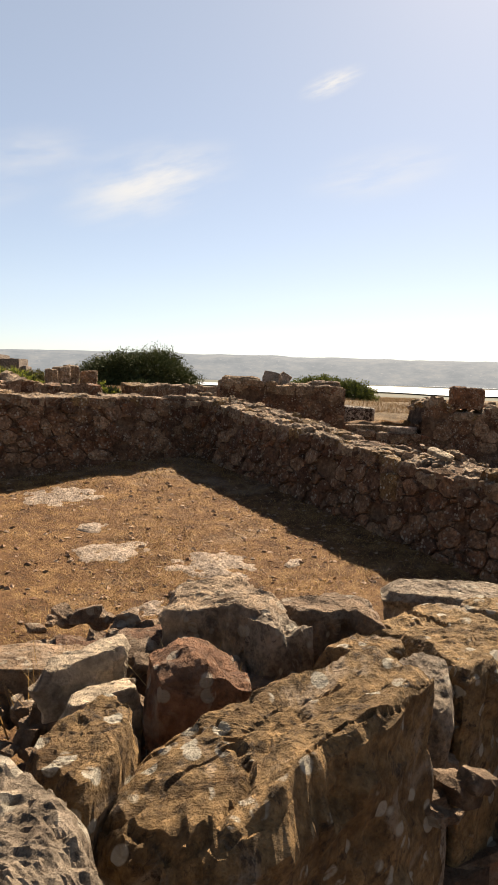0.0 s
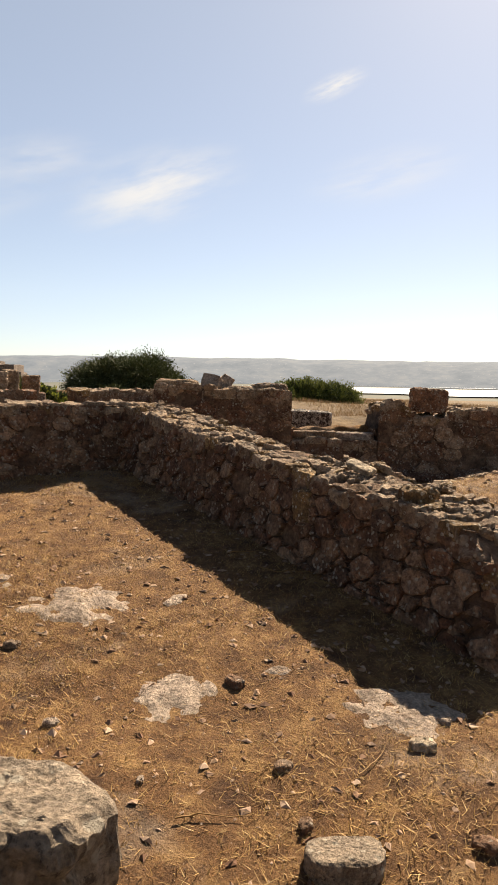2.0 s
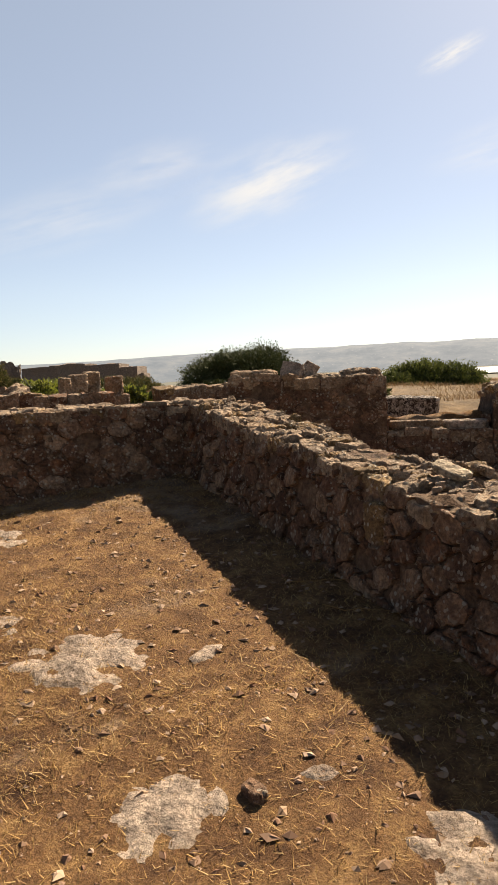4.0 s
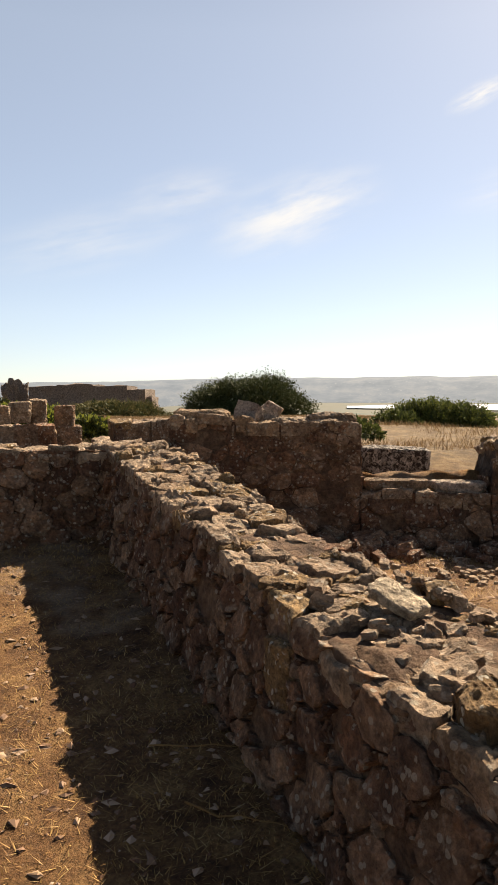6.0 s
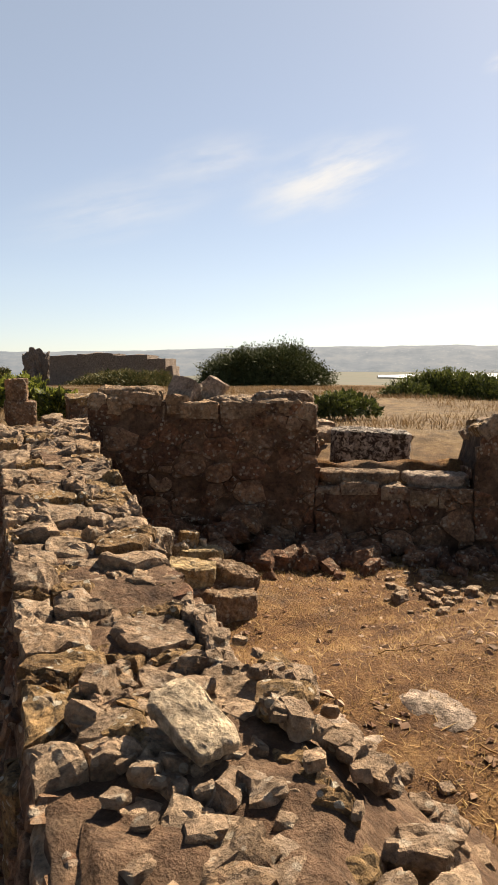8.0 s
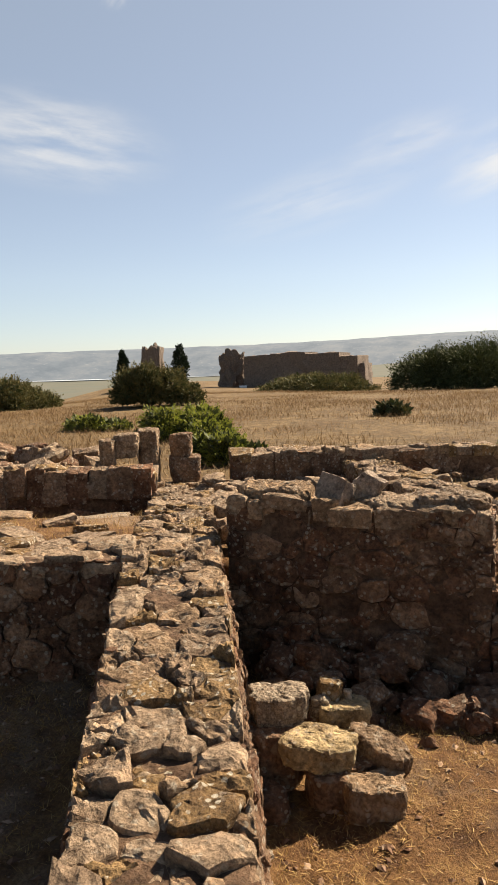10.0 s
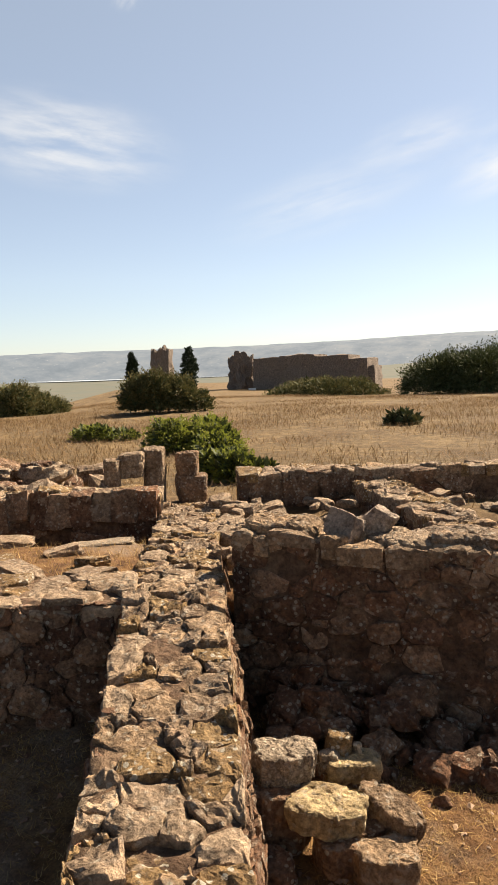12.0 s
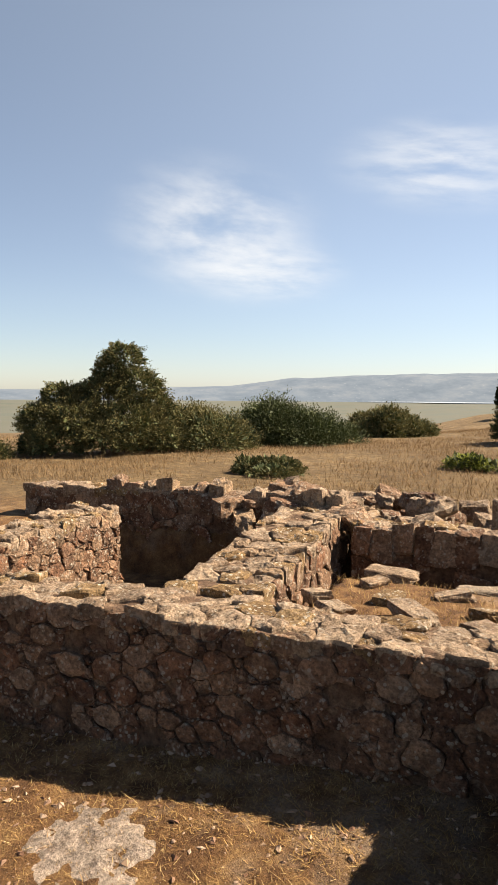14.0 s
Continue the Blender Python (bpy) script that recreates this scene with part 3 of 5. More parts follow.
def crag(x, y, top, size, yaw, mat, seed, label, group, power=3.2, edge=0.16, relief=0.012, bevel=0.03, tilt=(0, 0), hollows=0.0, beds=0.0, name="rock", fine=1.0):
    """A broken block with a worn, roughly flat top, a ragged outline and rough sides, in true size. top: height of its upper face."""
    r = random.Random(seed)
    off = Vector((r.uniform(-90, 90), r.uniform(-90, 90), r.uniform(-90, 90)))
    sx, sy, h = size
    turns = int((72 if max(sx, sy) > 0.2 else 36) * fine)
    rings = int((18 if max(sx, sy) > 0.2 else 9) * fine)
    sides = max(6, int(h / 0.025))

    def outline(a):
        c, w = math.cos(a), math.sin(a)
        k = (abs(c) ** power + abs(w) ** power) ** (-1 / power)
        k *= 1 + edge * (noise.noise(Vector((c * 1.2, w * 1.2, 0)) + off) + 0.5 * noise.noise(Vector((c * 3.5, w * 3.5, 4)) + off) + 0.25 * noise.noise(Vector((c * 9, w * 9, 8)) + off))
        return Vector((c * k * sx / 2, w * k * sy / 2, 0))

    verts, faces = [Vector((0, 0, 0))], []
    for i in range(1, rings + 1):
        f = i / rings
        f = 1 - (1 - f) ** 1.35
        for j in range(turns):
            p = outline(2 * math.pi * j / turns)
            drop = max(0.0, f - (1 - 2 * bevel / min(sx, sy))) / (2 * bevel / min(sx, sy))
            verts.append(p * f + Vector((0, 0, -bevel * 0.6 * drop * drop)))
    for i in range(1, sides + 1):
        for j in range(turns):
            p = outline(2 * math.pi * j / turns)
            g = i / sides
            spread = 1 + 0.06 * math.sin(g * 2.6) - 0.10 * g
            verts.append(Vector((p.x * spread, p.y * spread, -bevel * 0.6 - (h - bevel * 0.6) * g)))
    lean = (r.uniform(-0.05, 0.05), r.uniform(-0.05, 0.05))
    out = []
    for p in verts:
        q = p * 9 + off
        k = relief * (noise.fractal(q, 0.8, 2.1, 6) + 0.7 * noise.noise(q * 0.5))
        k -= relief * 0.9 * max(0.0, noise.noise(q * 1.7 + off) - 0.12) * 2
        k += relief * 0.55 * noise.fractal(q * 4.3, 0.7, 2.1, 4) - relief * 0.8 * smooth(0.2, 0.45, noise.noise(q * 3.1))
        if hollows:
            k -= hollows * smooth(0.32, 0.5, noise.noise(q * 0.8 + Vector((5, 5, 5))))
        if beds:
            k += beds * noise.fractal(Vector((q.x * 0.4, q.y * 2.6, q.z * 2.6)), 0.7, 2.0, 4)
        n = Vector((0, 0, 1)) if p.z > -bevel * 0.3 else Vector((p.x, p.y, 0.4 * (p.z + bevel))).normalized()
        out.append(p + n * k + Vector((0, 0, lean[0] * p.x + lean[1] * p.y)))
    for j in range(turns):
        faces.append((0, 1 + j, 1 + (j + 1) % turns))
    for i in range(rings + sides - 1):
        for j in range(turns):
            a, b = 1 + i * turns + j, 1 + i * turns + (j + 1) % turns
            faces.append((a, a + turns, b + turns, b))
    faces.append(tuple(range(len(out) - turns, len(out)))[::-1])
    ob = new(name, mesh_of(name, out, faces, mat, False))
    ob.matrix_basis = pose(x, y, top, tilt[0], tilt[1], yaw)
    return tagged(ob, label, "rock", group)


def heap_stone(x, y, top, size, yaw, mat, seed, label, tilt=(0, 0), cuts=12, rough=0.13, freq=2.0, rounding=0.3, strata=0.0):
    me = stone_mesh("heap_rock", seed, mat, cuts=cuts, rounding=rounding, rough=rough, freq=freq, shear_by=0.1, strata=strata)
    ob = new("rock", me)
    ob.matrix_basis = pose(x, y, top - size[2] * 0.5, tilt[0], tilt[1], yaw) @ Matrix.Diagonal((*size, 1))
    tagged(ob, label, "rock", HEAP)


def block(corners, foot, mat, seed, label, relief=0.008, beds=0.0, grain=45, cracks=0.0, batter=0.06, fine=96):
    """A broken block: the corners of its upper face, how deep it reaches, and how its beds run."""
    r = random.Random(seed)
    off = Vector((r.uniform(-90, 90), r.uniform(-90, 90), r.uniform(-90, 90)))
    pts = [Vector(c) for c in corners]
    mid = sum(pts, Vector()) / len(pts)
    runs = [(pts[(i + 1) % len(pts)] - p).length for i, p in enumerate(pts)]
    whole, rim = sum(runs), []
    for i in range(fine):
        want, k = whole * i / fine, 0
        while want > runs[k]:
            want -= runs[k]
            k += 1
        p, q = pts[k], pts[(k + 1) % len(pts)]
        w = p.lerp(q, want / runs[k])
        rim.append(w)
    for _ in range(2):
        rim = [rim[i - 1] * 0.25 + p * 0.5 + rim[(i + 1) % fine] * 0.25 for i, p in enumerate(rim)]
    rim = [p + (p - mid).normalized() * 0.014 * (noise.noise(p * 16 + off) + 0.6 * noise.noise(p * 45 + off)) for p in rim]
    rings, sides = 22, max(8, int((mid.z - foot) / 0.02))
    along = Vector((math.cos(radians(grain)), math.sin(radians(grain)), 0))
    cross = Vector((-along.y, along.x, 0))
    verts = [mid]
    for i in range(1, rings + 1):
        f = 1 - (1 - i / rings) ** 1.3
        verts += [mid.lerp(p, f) - Vector((0, 0, 0.016 * max(0.0, f - 0.88) / 0.12)) for p in rim]
    for i in range(1, sides + 1):
        g = i / sides
        verts += [Vector((p.x + (p.x - mid.x) * batter * math.sin(g * 2.4), p.y + (p.y - mid.y) * batter * math.sin(g * 2.4), p.z - 0.016 + (foot - p.z) * g)) for p in rim]
    out = []
    for i, p in enumerate(verts):
        upper = i <= rings * fine
        q = p * 11 + off
        k = relief * (noise.fractal(q, 0.8, 2.1, 6) + 0.8 * noise.noise(q * 0.5) + 0.7 * noise.fractal(q * 5, 0.7, 2.1, 4) - 0.9 * smooth(0.2, 0.45, noise.noise(q * 2.7)))
        if beds:
            bed = p.dot(cross) * 26 + 0.8 * noise.noise(p * 7 + off) + p.z * 12
            step = bed - math.floor(bed)
            k += beds * (noise.noise(Vector((math.floor(bed) * 3.7, p.dot(along) * 5, off.x))) + 0.5 * step - 0.6 * smooth(0.88, 1.0, step))
        if cracks:
            k -= cracks * (1 - smooth(0.0, 0.035, abs(noise.noise(p * 6 + off * 2)))) * smooth(-0.1, 0.2, noise.noise(p * 3.1 - off))
        n = Vector((0, 0, 1)) if upper else (p - mid).normalized() * 1.4
        if not upper:
            n.z = 0
            k = k * (1.6 if not beds else 1.0) + 0.012 * noise.fractal(p * 7 - off, 0.8, 2, 4)
        out.append(p - mid + n * k)
    faces = [(0, 1 + j, 1 + (j + 1) % fine) for j in range(fine)]
    for i in range(rings + sides - 1):
        for j in range(fine):
            p, q = 1 + i * fine + j, 1 + i * fine + (j + 1) % fine
            faces.append((p, p + fine, q + fine, q))
    faces.append(tuple(range(len(out) - fine, len(out)))[::-1])
    me = mesh_of("rock", out, faces, mat, False)
    ob = new("rock", me)
    ob.matrix_basis = pose(*mid)
    tagged(ob, label, "rock", HEAP)


block(((-0.104, 0.628, 0.845), (0.0, 0.600, 0.872), (0.078, 0.662, 0.912), (0.16, 0.745, 0.934), (0.238, 0.84, 0.945), (0.20, 0.92, 0.948), (0.088, 0.90, 0.928), (-0.02, 0.84, 0.895), (-0.115, 0.78, 0.862), (-0.135, 0.69, 0.845)), 0.35,
      M_YELLOW, 1, "large ochre sandstone block with layered top and pale lichen", 0.004, 0.017, 42, 0.010, 0.10, 150)
block(((0.21, 1.24, 0.858), (0.34, 1.36, 0.872), (0.46, 1.31, 0.876), (0.475, 1.17, 0.88), (0.50, 1.105, 0.875), (0.43, 1.09, 0.88), (0.38, 1.05, 0.88), (0.322, 1.0, 0.874), (0.29, 1.10, 0.878)), 0.35,
      M_YELLOW, 2, "flat-topped ochre block with lichen and cracks", 0.0045, 0.005, 20, 0.02, 0.06, 130)
block(((0.228, 1.03, 0.885), (0.27, 1.06, 0.888), (0.306, 1.04, 0.882), (0.308, 0.985, 0.87), (0.285, 0.935, 0.85), (0.242, 0.93, 0.85)), 0.35, M_GREY, 3, "narrow dark stone wedged between two blocks", 0.004, fine=64)
block(((0.13, 1.075, 0.882), (0.185, 1.15, 0.886), (0.258, 1.115, 0.885), (0.248, 1.06, 0.888), (0.18, 1.035, 0.882)), 0.74, M_YELLOW, 17, "small ochre stone with a flat top", 0.005, 0.003, 20, fine=64)
block(((0.085, 1.21, 0.89), (0.205, 1.23, 0.89), (0.26, 1.20, 0.87), (0.25, 1.31, 0.888), (0.17, 1.36, 0.885), (0.06, 1.32, 0.88)), 0.6, M_TOP, 8, "angular weathered limestone rock", 0.0045, 0.0, 0, 0.006, fine=64)
block(((-0.15, 1.27, 0.86), (-0.04, 1.22, 0.89), (0.05, 1.15, 0.905), (0.075, 1.23, 0.91), (-0.02, 1.40, 0.905), (-0.13, 1.42, 0.88)), 0.55, M_TOP, 7, "weathered pale rock with a broken edge", 0.005, 0.0, 0, 0.01)
block(((0.487, 1.02, 0.862), (0.57, 1.05, 0.862), (0.70, 1.11, 0.855), (0.82, 1.23, 0.845), (0.80, 1.39, 0.838), (0.70, 1.44, 0.835), (0.585, 1.41, 0.845), (0.56, 1.30, 0.85), (0.53, 1.18, 0.855)), 0.35,
      M_GREY, 10, "broad pitted grey boulder with hollows", 0.007, 0.0, 0, 0.0, 0.08, 120)
block(((0.30, 1.51, 0.845), (0.40, 1.47, 0.848), (0.52, 1.46, 0.848), (0.62, 1.49, 0.842), (0.648, 1.56, 0.838), (0.60, 1.63, 0.838), (0.45, 1.65, 0.842), (0.32, 1.61, 0.845)), 0.60, M_GREY, 9, "flat grey slab of pitted stone", 0.0045, 0.0, 0, 0.0, -0.06)
block(((0.40, 1.31, 0.884), (0.44, 1.385, 0.882), (0.53, 1.385, 0.875), (0.548, 1.30, 0.872), (0.49, 1.265, 0.88), (0.42, 1.265, 0.884)), 0.6, M_YELLOW, 11, "squarish yellowish stone with lichen", 0.006, fine=64)
block(((-0.225, 0.75, 0.888), (-0.15, 0.852, 0.905), (-0.122, 0.815, 0.905), (-0.118, 0.71, 0.895), (-0.15, 0.645, 0.885), (-0.20, 0.69, 0.882)), 0.6, M_YELLOW, 4, "ochre block with a layered lichened top", 0.005, 0.006, 60, 0.006, fine=72)
block(((-0.25, 0.67, 0.925), (-0.15, 0.60, 0.93), (-0.085, 0.505, 0.925), (-0.07, 0.40, 0.92), (-0.18, 0.36, 0.93), (-0.32, 0.42, 0.92), (-0.34, 0.58, 0.92)), 0.4, M_GREY, 19, "rough dark pitted stone", 0.009, 0.0, 0, 0.0, 0.06, 120)
block(((-0.255, 0.905, 0.892), (-0.148, 0.985, 0.91), (-0.16, 1.035, 0.91), (-0.27, 0.955, 0.892)), 0.84, M_CREAM, 6, "pale elongated cut stone", 0.003, fine=64, batter=-0.12)
block(((-0.21, 0.86, 0.868), (-0.13, 0.925, 0.875), (-0.15, 0.96, 0.872), (-0.23, 0.90, 0.865)), 0.80, M_CREAM, 18, "thin pale flake of stone", 0.003, fine=48)
crag(0.50, 1.205, 0.862, (0.07, 0.10, 0.4), 50, M_STONE, 12, "angular brown stone wedged in a gap", HEAP, 2.6, 0.3, 0.008, 0.014, (0, 8), fine=1.6)
crag(0.535, 1.245, 0.845, (0.05, 0.055, 0.3), 30, M_STONE, 15, "small dark stone in a gap", HEAP, 2.2, 0.2, 0.006, 0.015)
crag(0.215, 0.965, 0.90, (0.05, 0.06, 0.3), 60, M_TOP, 21, "small pale stone wedged at a corner", HEAP, 2.2, 0.25, 0.007, 0.014, (0, 6), fine=1.6)
heap_stone(0.065, 1.16, 0.895, (0.075, 0.09, 0.18), 40, M_GREY, 16, "small rough grey stone", (0, 0), 10, 0.12)
heap_stone(-0.06, 0.945, 0.905, (0.14, 0.15, 0.24), 20, M_STONE, 5, "rounded brown stone among rubble", (0, 0), 18, 0.09, 2, 0.4)
heap_stone(-0.37, 1.2, 0.80, (0.22, 0.12, 0.1), 8, M_TOP, 13, "flat pinkish stone in rubble", (0, 0), 8)
heap_stone(-0.52, 0.92, 0.78, (0.2, 0.2, 0.24), 30, M_TOP, 14, "weathered brown limestone rock", (0, 6), 10)
heap_stone(-0.25, 1.32, 0.78, (0.2, 0.22, 0.2), 10, M_STONE, 20, "brown rock sunk in straw", (0, 0), 10)
# crushed stone and straw between the heaped stones
pieces = [(r.uniform(-0.42, 0.3), r.uniform(0.85, 1.5), r.uniform(0.70, 0.80), w) for r in (random.Random(55),) for w in [0.02 + 0.05 * r.random() ** 2 for _ in range(260)]]


def bedrock(x, y, w, l, yaw, seed, high=0.012):
    """Worn bedrock that shows through the soil: a low dome with a ragged, feathered edge."""
    r = random.Random(seed)
    off = Vector((r.uniform(-90, 90), r.uniform(-90, 90), 0))
    verts, faces, turns, rings = [], [], 48, 12
    for i in range(rings + 1):
        for j in range(turns):
            a = 2 * math.pi * j / turns
            k = i / rings * (1 + 0.17 * noise.fractal(Vector((math.cos(a) * 1.3, math.sin(a) * 1.3, 0)) + off, 0.9, 2, 5))
            m = pose(x, y, 0, 0, 0, yaw) @ Vector((k * w / 2 * math.cos(a), k * l / 2 * math.sin(a), 0))
            z = high * (1 - (i / rings) ** 2) - 0.010 * (i / rings) ** 4 + 0.018 * fbm(m.x, m.y, 2, 9, 5)
            verts.append((m.x, m.y, ground(m.x, m.y) + z))
    for i in range(rings):
        for j in range(turns):
            p, q = i * turns + j, i * turns + (j + 1) % turns
            faces.append((p, p + turns, q + turns, q))
    ob = new("bedrock_patch", mesh_of("bedrock_patch", verts, faces, M_PALE, True))
    tagged(ob, "pale worn bedrock showing through dry soil", "rock", "bedrock patches in the rooms")


for k, (x, y, w, l, yaw) in enumerate(((-0.93, 4.97, 0.62, 0.46, 10), (-0.2, 4.78, 0.62, 0.62, 0), (0.44, 3.9, 0.46, 0.36, 8), (1.46, 3.84, 0.60, 0.42, -28), (0.93, 4.13, 0.14, 0.1, 0), (-1.6, 6.2, 0.75, 0.62, 20), (-0.55, 4.1, 0.3, 0.2, 40),
                                       (1.66, 6.45, 0.32, 0.36, 30), (1.97, 6.7, 0.22, 0.3, 50), (-1.15, 5.45, 0.34, 0.22, 15), (0.35, 4.9, 0.22, 0.12, 60), (-0.1, 3.3, 0.2, 0.14, 10))):
    bedrock(x, y, w, l, yaw, 700 + k)
for k, (x, y, w, mat) in enumerate(((1.485, 3.54, 0.10, M_CREAM), (0.92, 3.39, 0.075, M_STONE), (0.99, 3.09, 0.07, M_STONE), (0.72, 4.02, 0.10, M_STONE), (1.57, 3.03, 0.09, M_STONE), (-0.02, 3.66, 0.07, M_PALE), (0.05, 7.09, 0.09, M_CREAM), (0.4, 3.3, 0.05, M_PALE), (1.62, 3.75, 0.07, M_PALE), (-0.4, 4.3, 0.08, M_TOP))):
    crag(x, y, ground(x, y) + w * 0.32, (w, w * 0.7, w * 0.6), 40 * k, mat, 720 + k, "small broken stone lying on dry soil", "loose stones in the near room", 2.3, 0.3, 0.006, 0.012)

crag(1.09, 2.93, -0.125, (0.25, 0.16, 0.12), 8, M_GREY, 740, "flat squared stone lying on dry soil", "loose stones in the near room", 4, 0.12, 0.005, 0.012)

# fallen stones by the broken end of the long wall
rng = random.Random(31)
RUB = "rubble at the broken end of the long wall"
crag(1.745, 4.93, 0.745, (0.22, 0.2, 0.34), 20, M_YELLOW, 21, "large squared ochre block at the wall's edge", RUB, 3, 0.2, 0.012, 0.03, (3, 2))
crag(1.93, 4.72, 0.66, (0.17, 0.15, 0.24), -20, M_TOP, 22, "angular pale limestone rock", RUB, 2.4, 0.25, 0.012, 0.03, (8, 4))
crag(1.495, 5.53, 0.81, (0.20, 0.115, 0.038), -36, M_CREAM, 23, "cream-coloured slab leaning on rubble", RUB, 3.6, 0.16, 0.004, 0.012, (10, 16), fine=1.3)
crag(1.385, 5.93, 0.735, (0.20, 0.38, 0.16), 34, M_CORE, 24, "flat smooth slab bedded in mortar", RUB, 3, 0.14, 0.006, 0.03, (2, 3))
crag(1.11, 5.74, 0.72, (0.17, 0.17, 0.2), 30, M_YELLOW, 25, "rounded ochre rock with lichen", RUB, 2.3, 0.2, 0.014, 0.045)
crag(1.255, 5.59, 0.69, (0.15, 0.11, 0.16), 20, M_TOP, 26, "flat brownish limestone rock", RUB, 2.8, 0.2, 0.009, 0.03, (4, 2))
crag(1.13, 5.53, 0.64, (0.10, 0.18, 0.22), 34, M_YELLOW, 27, "narrow ochre block on the wall's edge", RUB, 3, 0.2, 0.010, 0.03)
crag(1.56, 5.81, 0.68, (0.12, 0.13, 0.2), 50, M_TOP, 28, "brown angular limestone rock", RUB, 2.3, 0.25, 0.012, 0.03, (6, 10))
crag(1.62, 5.68, 0.60, (0.14, 0.11, 0.16), 10, M_TOP, 29, "brown angular limestone rock", RUB, 2.3, 0.25, 0.012, 0.03, (-6, 14))
crowd = []
for i in range(330):
    u, v = rng.uniform(-4.35, -2.7), abs(rng.gauss(0.25, 0.42)) + 0.08
    if v > 1.25:
        continue
    k = max(0.0, 1 - max(0.0, v - 0.42) / 0.75)
    e = smooth(-4.5, -3.9, u)
    x, y = uv(u, v)
    z = ground(x, y) + (0.62 * k * k * (3 - 2 * k) - 0.02) * e if v > 0.42 or u < -4.0 else W_TOP(3.95 - u) + 0.01
    w = 0.03 + (0.07 if u > -3.35 else 0.10) * rng.random() ** 2
    size, tilt = (w, w * rng.uniform(0.6, 1), w * rng.uniform(0.45, 0.8)), (rng.uniform(-20, 20), rng.uniform(-20, 20), rng.uniform(0, 360))
    if w > 0.092:
        rock(x, y, z + 0.005, size, tilt, rng.choice((M_TOP, M_TOP, M_YELLOW)), 200 + i % 9, "loose broken limestone piece", RUB, 4)
    else:
        crowd.append((x, y, z + 0.01, size, tilt))


def stone_crowd(name, spots, mat, label, seed):
    """Many small stones joined into one object. spots: place, size and turn of each."""
    r = random.Random(seed)
    lib = []
    for k in range(8):
        bm = box_stone(seed * 10 + k, cuts=2, rounding=0.42, rough=0.16, freq=2.2)
        lib.append(([v.co.copy() for v in bm.verts], [[v.index for v in f.verts] for f in bm.faces]))
        bm.free()
    verts, faces = [], []
    for x, y, z, size, turn in spots:
        m = pose(x, y, z, *turn) @ Matrix.Diagonal((*size, 1))
        vs, fs = r.choice(lib)
        o = len(verts)
        verts += [m @ v for v in vs]
        faces += [tuple(o + i for i in f) for f in fs]
    return tagged(new(name, mesh_of(name, verts, faces, mat)), label, "stones", kind="stuff")


def rubble_mound():
    """Earth and crushed stone that slopes from the broken wall into the side room."""
    verts, faces, nu, nv = [], [], 40, 36
    for i in range(nu + 1):
        for j in range(nv + 1):
            u, v = -4.75 + 2.2 * i / nu, -0.02 + 1.5 * j / nv
            x, y = uv(u, v)
            k = 1 - smooth(0.40, 1.25, v)
            e = smooth(-4.7, -3.95, u) * (1 - smooth(-3.0, -2.6, u) * 0.85)
            z = ground(x, y) - 0.03 + 0.6 * k * e * (1 if v > 0.04 else 0.9) + 0.04 * fbm(x, y, 0, 6, 4) * k
            verts.append((x, y, z))
    for i in range(nu):
        for j in range(nv):
            o = i * (nv + 1) + j
            faces.append((o, o + nv + 1, o + nv + 2, o + 1))
    tagged(new("rubble_mound", mesh_of("rubble_mound", verts, faces, M_CORE, True)), "sloping heap of crushed stone and earth", "rubble", kind="structure")


rubble_mound()
stone_crowd("rubble", crowd, M_TOP, "small broken stones on the rubble heap", 34)

stone_crowd("heap_rubble", [(x, y, z, (w, w * 0.8, w * 0.6), (x * 900 % 40 - 20, y * 700 % 40 - 20, x * 5000 % 360)) for x, y, z, w in pieces], M_TOP, "crushed stone between the heaped stones", 35)

